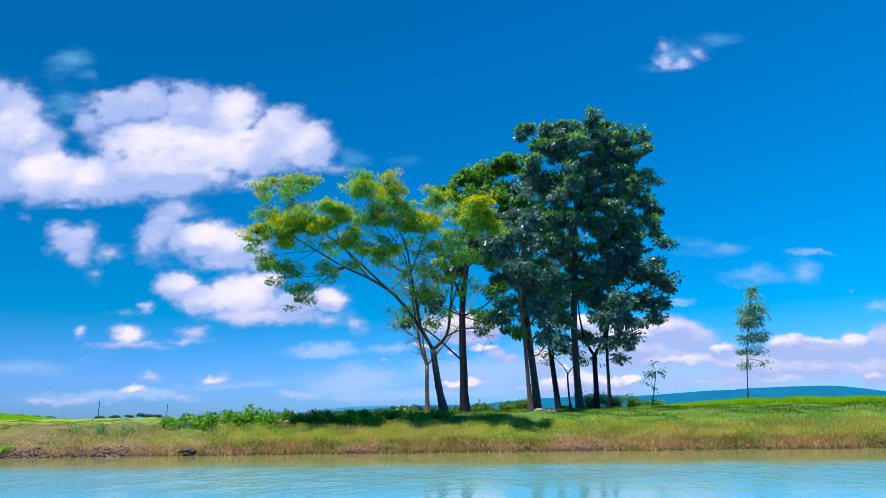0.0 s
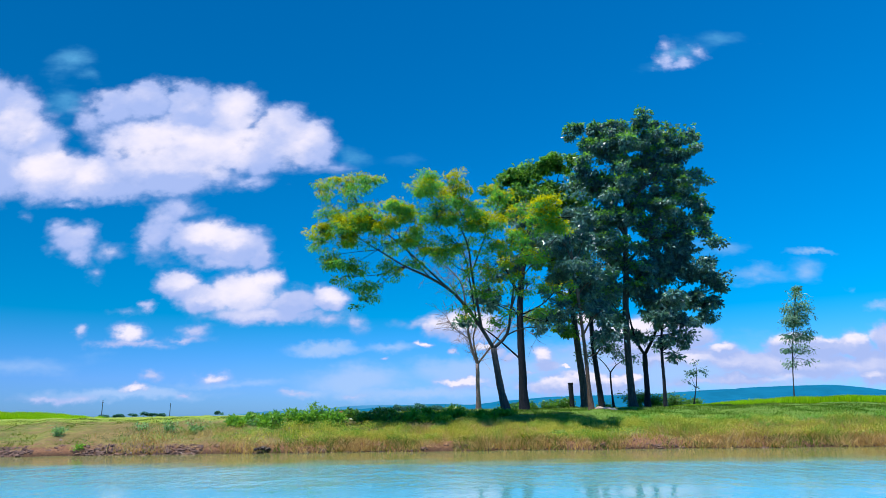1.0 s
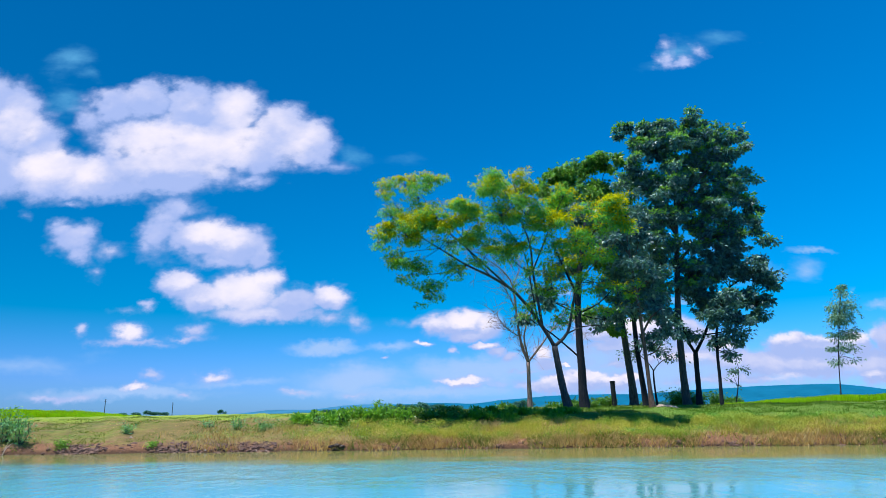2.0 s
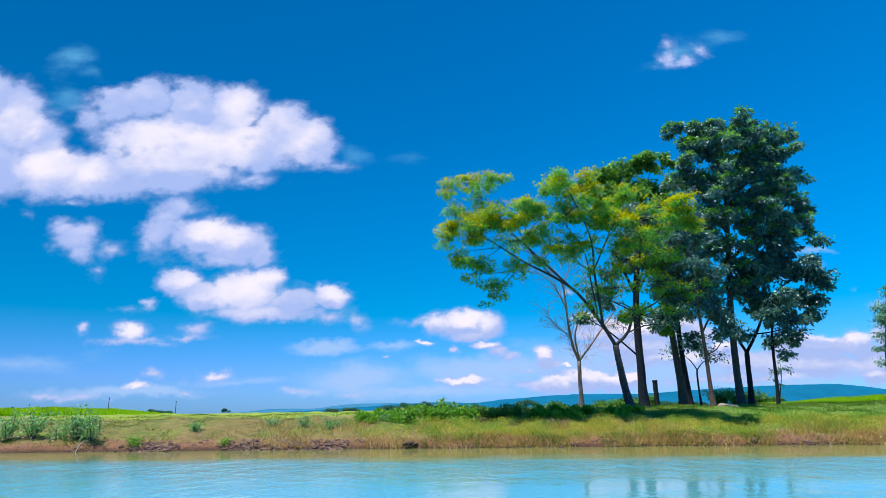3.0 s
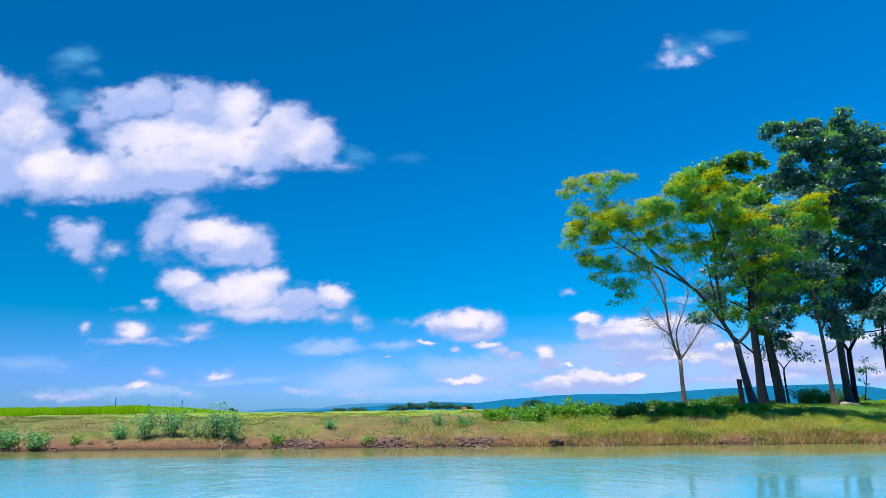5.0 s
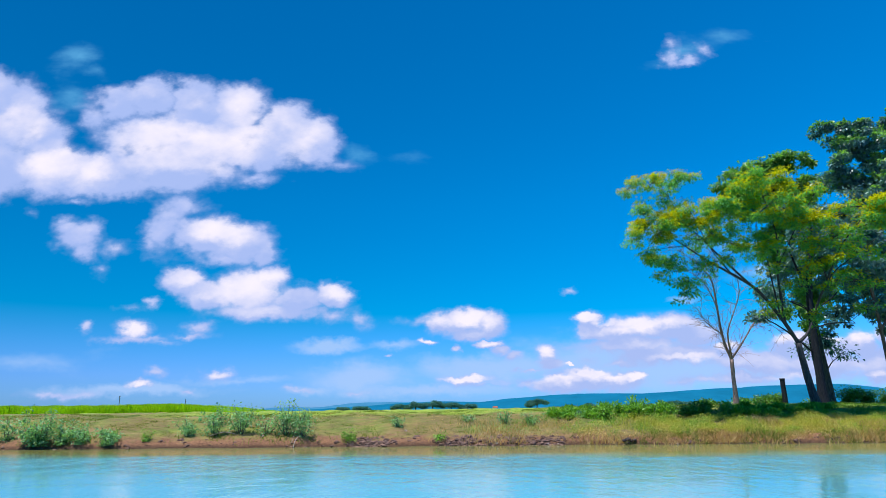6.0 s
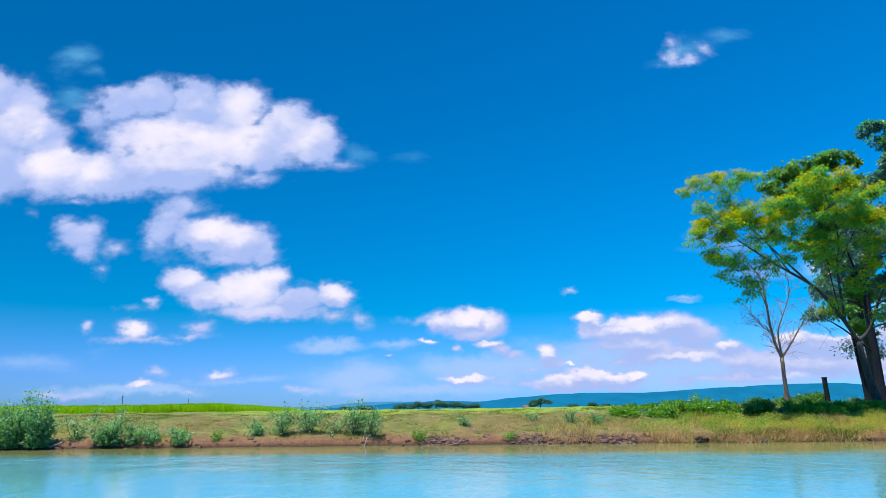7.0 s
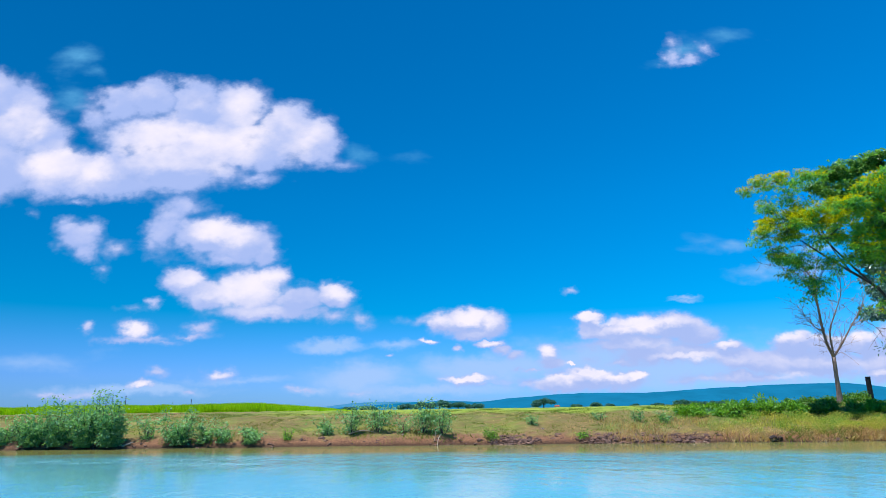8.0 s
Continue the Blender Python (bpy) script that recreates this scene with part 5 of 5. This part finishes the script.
WATERSIDE = "bushes at the water's edge"
for k, (x, s, wide, high, stems, dens, size) in enumerate((
        (-50.7, 0.5, 0.8, 1.1, 9, 105, 0.40), (-49.2, 0.3, 0.9, 1.6, 11, 105, 0.42), (-47.7, 0.25, 0.95, 2.0, 13, 100, 0.42), (-46.2, 0.2, 0.9, 2.4, 14, 100, 0.42), (-44.7, 0.25, 0.75, 2.2, 13, 100, 0.40),
        (-43.2, 0.8, 0.45, 1.1, 5, 60, 0.30), (-41.2, 0.3, 0.8, 1.5, 10, 95, 0.38), (-39.9, 0.4, 0.5, 0.9, 6, 100, 0.30), (-38.9, 0.4, 0.4, 0.7, 5, 100, 0.28), (-37.4, 0.3, 0.5, 0.6, 5, 120, 0.28))):
    y = float(shore(x)) + s
    bush("bush", x, y, float(ground_z(x, y)), wide * 1.35, 0.7, high * 0.92, 40 + k, "dense blue-green leafy bush overhanging the water's edge" if high > 1.6 else "low green bush on the muddy water's edge", LEAF_BUSH, 0.15, 0.085, dens, stems + 3, 0.06, group=WATERSIDE, clump=size, shoots=4 if high > 1.4 else 2)
for k, (x, s, wide, high, stems) in enumerate(((-33.6, 1.3, 0.8, 0.85, 6), (-32.2, 1.2, 0.8, 1.6, 7), (-30.8, 1.5, 0.9, 1.6, 8), (-29.4, 1.2, 0.7, 0.85, 5), (-28.3, 1.0, 0.7, 1.75, 8), (-27.4, 0.7, 0.55, 1.6, 7))):
    y = float(shore(x)) + s
    bush("bush", x, y, float(ground_z(x, y)), wide, 0.4, high, 60 + k, "sparse grey-green bush with open twigs on the bank", LEAF_BUSH, 0.14, 0.085, 40, stems, 0.3, group=WATERSIDE, clump=0.42)
for k, (x, s, wide, high) in enumerate(((-24.9, 0.45, 0.4, 0.4), (-35.5, 0.5, 0.4, 0.45), (-22.5, 2.6, 0.35, 0.5), (-16.6, 3.1, 0.5, 0.6), (-15.2, 3.0, 0.6, 0.55), (-18.5, 3.4, 0.4, 0.4), (-37.5, 0.8, 0.4, 0.4), (-12.4, 3.6, 0.4, 0.4), (-20.2, 0.4, 0.3, 0.3))):
    y = float(shore(x)) + s
    bush("weed_clump", x, y, float(ground_z(x, y)), wide, 0.35, high, 80 + k, "low green weed clump on the grassy bank", LEAF_WEED if k in (0, 1, 6, 8) else LEAF_BUSH, 0.11, 0.06, 110, 5, 0.2, clump=0.24)
# broad-leaved weeds along the top of the bank
CREST = "broad-leaved weeds along the top of the bank"
rng = np.random.default_rng(77)
for k in range(52):
    x = -13.8 + k * 0.3 + float(rng.uniform(-0.2, 0.2))
    dark = -7.6 < x < -4.4
    y = 37.6 + float(rng.uniform(-1.2, 0.9)) - 0.10 * (x + 6)
    tall = (0.36 if x < -11.2 else 0.66 if x < -7.6 else 0.36 if x < -4.2 else 0.22) * float(rng.uniform(0.75, 1.25))
    if k == 27:
        tall = 0.62
    bush("weed", x, y, float(ground_z(x, y)), 0.32, 0.35, tall, 120 + k, "broad-leaved dark green weed on the bank's crest" if dark else "broad-leaved bright green weed on the bank's crest", LEAF_MID if dark else LEAF_WEED, 0.21, 0.09, 70, 6, 0.2, group=CREST, clump=0.24, droop=-0.6)
for k, (x, y, wide, high) in enumerate(((14.6, 55.0, 1.3, 1.7), (16.3, 55.4, 1.0, 1.2), (17.9, 55.2, 0.9, 0.95), (19.4, 55.6, 0.8, 0.5), (7.6, 56.0, 0.9, 0.7), (9.0, 56.3, 0.8, 0.75), (5.8, 56.0, 0.8, 0.45), (12.4, 56.5, 0.7, 0.5), (21.5, 60, 0.8, 0.5), (3.2, 50, 0.6, 0.25), (4.6, 49.5, 0.6, 0.25), (-0.8, 47.5, 0.6, 0.2))):
    bush("bush", x, y, float(ground_z(x, y)), wide, 0.8, high, 180 + k, "rounded green bush behind the tree trunks", LEAF_MID, 0.2, 0.11, 70, 9, 0.15, group="bushes behind the grove", clump=0.45)


# ---- broken mud at the foot of the bank ----
def mud_material():
    m, nt, b = shader("wet_mud")
    n = noise_node(nt, 5.0, 6.0, 0.65)
    geo = nt.nodes.new("ShaderNodeNewGeometry")
    tone = ramp(nt, geo.outputs["Random Per Island"], [(0.0, (0.04, 0.020, 0.024)), (0.5, (0.13, 0.065, 0.055)), (1.0, (0.32, 0.18, 0.12))])
    nt.links.new(mixed(nt, ranged(nt, n, 0.35, 0.7, 0.0, 0.7), tone, (0.05, 0.028, 0.027)), b.inputs["Base Color"])
    b.inputs["Roughness"].default_value = 0.75
    bumped(nt, b, n, 0.6, 0.03)
    return m


def mud_clods(n, x0, x1, seed, label):
    """Lumps fallen from the eroded edge, half sunk in the mud."""
    rng = np.random.default_rng(seed)
    ico = bmesh.new()
    bmesh.ops.create_icosphere(ico, subdivisions=2, radius=1)
    base = np.array([v.co[:] for v in ico.verts])
    tri = np.array([[v.index for v in f.verts] for f in ico.faces])
    ico.free()
    out = []
    for k in range(n):
        x = rng.uniform(x0, x1)
        if noise.noise((x * 0.35, 2.0, seed)) < rng.uniform(-0.35, 0.35):
            continue
        s = rng.uniform(-0.05, 1.0) ** 1.0 * rng.uniform(0.3, 1.0)
        y = float(shore(x)) + s
        r = float(np.clip(rng.lognormal(-3.0, 0.5), 0.02, 0.15))
        v = base * (1 + rng.normal(0, 0.13, (len(base), 1))) * np.array([r * rng.uniform(0.9, 1.9), r, r * rng.uniform(0.5, 1.0)])
        v = v + np.array([x, y, float(ground_z(x, y)) - r * 0.3])
        out.append(v[tri])
    return array_mesh("mud_clods", np.concatenate(out), 3, MUD, None, label, "stuff")


MUD = mud_material()
mud_clods(1700, -25, -14, 6, "dark reddish-brown clods of mud along the eroded water's edge")
mud_clods(650, -60, -5, 5, "dark reddish-brown clods of mud along the eroded water's edge")
mud_clods(700, -5, 40, 8, "dark clods of mud under the grass at the water's edge")


# ---- sticks ----
def stick(points, radius, label, seed):
    rng = np.random.default_rng(seed)
    x, y = points[0][:2]
    z = float(ground_z(x, y))
    v, f = tube([(px - x, py - y, pz) for px, py, pz in points], list(np.linspace(radius, radius * 0.4, len(points))), 6, rng, 0.1)
    ob = link_mesh("stick", v, f, BARK_PALE, None, True, label)
    ob.location = (x, y, z)
    return tagged(ob, category="stick")


BARK_PALE = bark("bleached_wood", (0.30, 0.24, 0.2), (0.55, 0.48, 0.42))
sx = float(shore(-27.7))
stick([(-27.7, sx - 0.1, -0.15), (-27.62, sx + 0.1, 0.35), (-27.45, sx + 0.35, 0.6)], 0.028, "bleached bent stem rising from the water under a bush", 1)
stick([(-27.95, sx + 0.05, -0.15), (-27.8, sx + 0.3, 0.3), (-27.75, sx + 0.6, 0.7)], 0.02, "thin bleached stem at the water's edge", 2)
sx = float(shore(-43.9))
stick([(-44.05, sx + 0.1, 0.06), (-43.8, sx + 0.15, 0.16), (-43.5, sx + 0.2, 0.28)], 0.05, "bleached driftwood stick lying on the mud", 3)
sx = float(shore(-31.5))
stick([(-32.4, sx + 1.3, 0.05), (-31.6, sx + 1.2, 0.25), (-30.9, sx + 1.1, 0.1)], 0.03, "thin bleached stick lying across the bank", 4)
sx = float(shore(-40.0))
stick([(-40.2, sx + 1.6, 0.02), (-40.0, sx + 1.6, 0.14), (-39.8, sx + 1.7, 0.22)], 0.05, "pale broken stick on the grassy bank", 5)


# ---- far plain: trees, hut and masts ----
def far_tree(x, y, width, height, seed, label):
    rng = np.random.default_rng(seed)
    z = 1.7
    ob = empty("far_tree", (x, y, z), label=label, category="tree", group="trees far across the plain")
    v, f = tube([(0, 0, -0.5), (0.2, 0, height * 0.3), (0, 0, height * 0.6)], [width * 0.03, width * 0.025, width * 0.012], 7, rng, 0.05)
    link_mesh("trunk", v, f, BARK_DARK, ob, True)
    clumps = []
    for k in range(16):
        u = rng.uniform(-1, 1)
        q = width * rng.uniform(0.10, 0.17)
        clumps.append((u * width * 0.42, rng.uniform(-0.3, 0.3) * width, height * (0.86 - 0.28 * u * u - rng.uniform(0, 0.3)), q, q, q * 0.6, 1.0))
    quads, _, _ = crown_quads(clumps, rng, 1.1, 0.8, 4.0, width * 0.04)
    array_mesh("crown", quads, 4, LEAF_FAR, ob, kind="stuff")


for k, (x, y, w, h) in enumerate(((134, 895, 27, 11.5), (205, 900, 16, 5), (225, 905, 14, 3.4), (258, 900, 12, 2.6), (290, 905, 16, 3.0), (322, 900, 26, 6.5), (345, 905, 24, 5.5), (372, 905, 20, 5),
                                  (-28, 900, 26, 8.5), (-5, 902, 30, 10.5), (-48, 905, 24, 6.5), (20, 900, 22, 8), (42, 905, 24, 6), (-100, 908, 22, 3.6),
                                  (-263, 900, 11, 6), (-350, 905, 12, 5), (-362, 905, 12, 6.5), (-378, 908, 10, 4.5), (-340, 908, 12, 4), (-395, 908, 14, 3.5), (-415, 908, 12, 3),
                                  (-515, 900, 16, 7.5), (-535, 900, 18, 9), (-495, 905, 14, 6), (-478, 905, 12, 4.5), (-125, 910, 18, 3), (180, 905, 14, 3.4))):
    far_tree(x, y, w, h, 300 + k, "dark umbrella-shaped tree standing alone on the plain" if k == 0 else "dark tree in a row far across the plain")


def plain_material(name, colour):
    m, nt, b = shader(name)
    n = noise_node(nt, 1.2, 4.0)
    nt.links.new(ramp(nt, n, [(0.3, tuple(0.8 * c for c in colour)), (0.7, colour)]), b.inputs["Base Color"])
    b.inputs["Roughness"].default_value = 0.8
    return m


def low_shed(x, y, wide, label):
    """A knee-high shelter: four posts, a back and a pitched roof."""
    z = float(ground_z(x, y))
    ob = empty("shelter", (x, y, z), label=label, category="shelter")
    rng = np.random.default_rng(2)
    w, d, h, top = wide / 2, wide * 0.35, 0.12, 0.28
    for px in (-w * 0.9, w * 0.9):
        for py in (-d * 0.8, d * 0.8):
            v, f = tube([(px, py, -0.1), (px, py, h)], [0.025, 0.022], 6, rng)
            link_mesh("post", v, f, BARK_GREY, ob)
    w, d = w * 1.15, d * 1.2
    link_mesh("roof", [(-w, -d, h), (w, -d, h), (w, d, h), (-w, d, h), (-w, 0, top), (w, 0, top), (-w, -d, h - 0.04), (w, -d, h - 0.04), (w, d, h - 0.04), (-w, d, h - 0.04)],
              [(0, 1, 5, 4), (2, 3, 4, 5), (0, 4, 3), (1, 2, 5), (6, 7, 1, 0), (8, 9, 3, 2), (6, 0, 3, 9), (7, 8, 2, 1), (6, 9, 8, 7)], plain_material("red_roof", (0.40, 0.12, 0.07)), ob)


low_shed(-12.35, 80.0, 0.5, "tiny far shelter with faded red roof on the field")


def mast(x, y, height, label):
    rng = np.random.default_rng(9)
    ob = empty("mast", (x, y, 1.6), label=label, category="mast", group="masts far across the plain")
    steel = plain_material("mast_steel", (0.10, 0.13, 0.18))
    v, f = tube([(0, 0, -1), (0, 0, height * 0.5), (0, 0, height)], [0.75, 0.6, 0.45], 6, rng)
    link_mesh("pole", v, f, steel, ob)
    for z, half in ((height * 0.95, 1.1), (height * 0.86, 1.3)):
        v, f = tube([(-half, 0, z), (half, 0, z)], [0.35, 0.35], 4, rng)
        link_mesh("crossarm", v, f, steel, ob)


mast(-481, 1046, 26.3, "tall thin grey mast far across the plain")
mast(-423, 1168, 22.1, "tall thin grey mast far across the plain")


# ---- grass ----
def blades(xs, ys, heights, width, rng, lean=0.35):
    """One bent, tapering blade at each place."""
    n = len(xs)
    zs = ground_z(xs, ys) - 0.02
    a = rng.uniform(0, 2 * math.pi, n)
    side = np.stack([np.cos(a), np.sin(a), np.zeros(n)], 1)
    root = np.stack([xs, ys, zs], 1)
    bend = rng.normal(0, lean, (n, 3)) * heights[:, None]
    bend[:, 2] = heights
    w = (width * rng.uniform(0.6, 1.4, n))[:, None]
    return np.stack([root - side * w / 2, root + side * w / 2, root + bend * 0.6 + side * w * 0.35, root + bend * np.array([1.25, 1.25, 1.0])], axis=1)


def patchy(xs, ys, scale, seed):
    return np.array([noise.noise((x * scale, y * scale, seed)) for x, y in zip(xs, ys)])


def scatter(n, x0, x1, s0, s1, rng, power=1.0):
    xs = rng.uniform(x0, x1, n)
    return xs, shore(xs) + s0 + (s1 - s0) * rng.uniform(0, 1, n) ** power


def bare_patch(xs, ys):
    """The reddish slide of bare earth by the water."""
    s = ys - shore(xs)
    return (np.abs(xs - 7.35 - 0.4 * np.sin(3 * s)) < 1.15) & (s < 1.5 + 0.3 * np.sin(2.1 * xs))


def field(name, label, n, x0, x1, s0, s1, h0, h1, width, material, seed, power=1.0, cut=-1.0, scale=0.5, lean=0.35, fade=None):
    rng = np.random.default_rng(seed)
    xs, ys = scatter(n, x0, x1, s0, s1, rng, power)
    p = patchy(xs, ys, scale, seed * 1.37)
    keep = p > cut + rng.uniform(-0.12, 0.12, n)
    keep &= ~bare_patch(xs, ys) | (rng.uniform(0, 1, n) < 0.18)
    if fade:
        keep &= rng.uniform(0, 1, n) < np.clip((xs - fade[0]) / (fade[1] - fade[0]), 0, 1)
    xs, ys, p = xs[keep], ys[keep], p[keep]
    hs = rng.uniform(h0, h1, len(xs)) * (1 + 0.5 * p)
    return array_mesh(name, blades(xs, ys, hs, width, rng, lean), 4, material, None, label, "stuff")


field("tall_grass", "tall ripe yellow-green grass on the river bank", 52000, -11, 48, 0.5, 3.0, 0.12, 0.36, 0.024, GRASS_YELLOW, 1, 0.9, -0.1, 0.8, 0.2, fade=(-12, -4))
field("dry_grass", "dry brownish grass stalks above the waterline", 60000, -22, 48, 0.02, 3.0, 0.08, 0.36, 0.026, GRASS_DRY, 2, 1.5, 0.0, 0.33, 0.28, fade=(-21, -11))
field("waterline_grass", "dry stalks hanging over the dark waterline", 17000, -16, 48, -0.06, 0.7, 0.1, 0.3, 0.024, GRASS_DRY, 12, 1.0, -0.25, 0.8, 0.4, fade=(-15, -9))
field("waterline_grass", "green blades at the dark waterline", 14000, -14, 48, -0.03, 0.8, 0.1, 0.28, 0.026, GRASS_SHORT, 13, 1.0, -0.05, 0.6, 0.4, fade=(-14, -8))
field("short_grass", "short green grass over the upper bank", 90000, -80, 48, 1.0, 9.0, 0.03, 0.09, 0.030, GRASS_SHORT, 3, 0.9, 0.04, 0.6)
field("lawn", "close green turf on the upper bank by the trees", 80000, -8, 48, 2.6, 10.0, 0.04, 0.12, 0.03, GRASS_LAWN, 6, 1.0, -0.5, 0.4, fade=(-8, 2))
field("short_grass", "short green grass on the level ground among the trees", 34000, -13, 48, 7.0, 20.0, 0.05, 0.14, 0.04, GRASS_SHORT, 4, 1.2, -0.35, 0.3)
field("edge_grass", "ragged grass and weeds hanging over the mud edge", 12000, -80, 48, 0.1, 1.3, 0.06, 0.24, 0.028, GRASS_SHORT, 5, 1.0, 0.1, 0.5)


def tufts(name, label, n, x0, x1, s0, s1, each, reach, h0, h1, material, seed):
    """Separate small tufts, each a handful of blades from one root."""
    rng = np.random.default_rng(seed)
    cx, cy = scatter(n, x0, x1, s0, s1, rng)
    keep = patchy(cx, cy, 0.35, seed * 0.9) > rng.uniform(-0.4, 0.25, n)
    cx, cy = cx[keep], cy[keep]
    size = rng.uniform(0.4, 1.0, len(cx)) ** 1.5
    xs = np.repeat(cx, each) + rng.normal(0, 1.0, len(cx) * each) * reach * np.repeat(size, each) * 1.5
    ys = np.repeat(cy, each) + rng.normal(0, 0.6, len(cx) * each) * reach * np.repeat(size, each)
    hs = rng.uniform(h0, h1, len(xs)) * np.repeat(size, each)
    return array_mesh(name, blades(xs, ys, hs, 0.026, rng, 0.5), 4, material, None, label, "stuff")


TUFT_DARK = foliage("olive_tuft", (0.035, 0.085, 0.02), (0.08, 0.15, 0.025), (0.16, 0.23, 0.04), 0.6, 0.3)
tufts("grass_tufts", "small dark olive grass tufts on the grazed bank", 3000, -80, -3, 0.7, 9.0, 20, 0.14, 0.03, 0.10, TUFT_DARK, 31)
tufts("grass_tufts", "small bright green grass tufts on the grazed bank", 1800, -80, -3, 1.0, 10.0, 18, 0.15, 0.03, 0.09, GRASS_LAWN, 32)
tufts("straw_tufts", "small dry straw-coloured tufts on the grazed bank", 1500, -80, -3, 0.5, 8.0, 14, 0.12, 0.03, 0.09, GRASS_DRY, 33)


def crop(name, label, n, x0, x1, y0, y1, high, x_end, taper, seed):
    """An upright crop, thicker at its near edge, lower towards its end."""
    rng = np.random.default_rng(seed)
    xs = rng.uniform(x0, x1, n)
    ys = y0 + (y1 - y0) * rng.uniform(0, 1, n) ** 1.6 + 0.35 * np.sin(xs * 0.8)
    hs = high * rng.uniform(0.86, 1.04, n) * np.clip(np.abs(xs - x_end) / taper, 0.08, 1) ** 0.7 * (1 + 0.08 * np.sin(xs * 0.5))
    return array_mesh(name, blades(xs, ys, hs, 0.042, rng, 0.14), 4, GRASS_CROP, None, label, "stuff")


crop("crop", "bright green standing crop at the edge of the plain", 95000, -92, -36.0, 63, 74, 0.86, -36.0, 7.0, 11)
crop("crop", "bright green standing crop behind the bank", 42000, 17.6, 42, 47.5, 56, 0.62, 17.6, 7.0, 12)


# leafy weeds mixed into the tall grass
def leafy(name, label, n, x0, x1, s0, s1, h, length, width, material, seed, cut, scale=0.6, fade=None):
    rng = np.random.default_rng(seed)
    xs, ys = scatter(n, x0, x1, s0, s1, rng)
    p = patchy(xs, ys, scale, seed * 0.77)
    keep = (p > cut + rng.uniform(-0.1, 0.1, n)) & (~bare_patch(xs, ys) | (rng.uniform(0, 1, n) < 0.18))
    if fade:
        keep &= rng.uniform(0, 1, n) < np.clip((xs - fade[0]) / (fade[1] - fade[0]), 0, 1)
    xs, ys = xs[keep], ys[keep]
    zs = ground_z(xs, ys) + h * rng.uniform(0.2, 1.0, len(xs)) * (1 + 0.4 * p[keep])
    out = rng.normal(0, 1, (len(xs), 3))
    quads = leaf_quads(np.stack([xs, ys, zs], 1), out, length, width, rng, 0.1, 0.5)
    return array_mesh(name, quads, 4, material, None, label, "stuff")


leafy("leafy_weeds", "small yellow-green leaves of weeds in the tall grass", 110000, -15, 48, 0.4, 3.1, 0.38, 0.062, 0.036, GRASS_YELLOW, 21, -0.12, 0.9, (-15, -5))
leafy("leafy_weeds", "small green leaves of weeds on the bank", 78000, -18, 48, 0.3, 3.6, 0.32, 0.065, 0.04, LEAF_WEED, 22, 0.0, 0.8, (-18, -9))
leafy("withered_weeds", "small withered brown leaves near the waterline", 34000, -20, 48, 0.1, 2.2, 0.26, 0.07, 0.04, GRASS_DRY, 24, -0.05, 0.7, (-20, -10))
leafy("creeping_weeds", "low creeping green weeds on the worn bank", 30000, -80, -6, 0.8, 8.0, 0.05, 0.07, 0.05, GRASS_SHORT, 23, 0.12, 0.35)
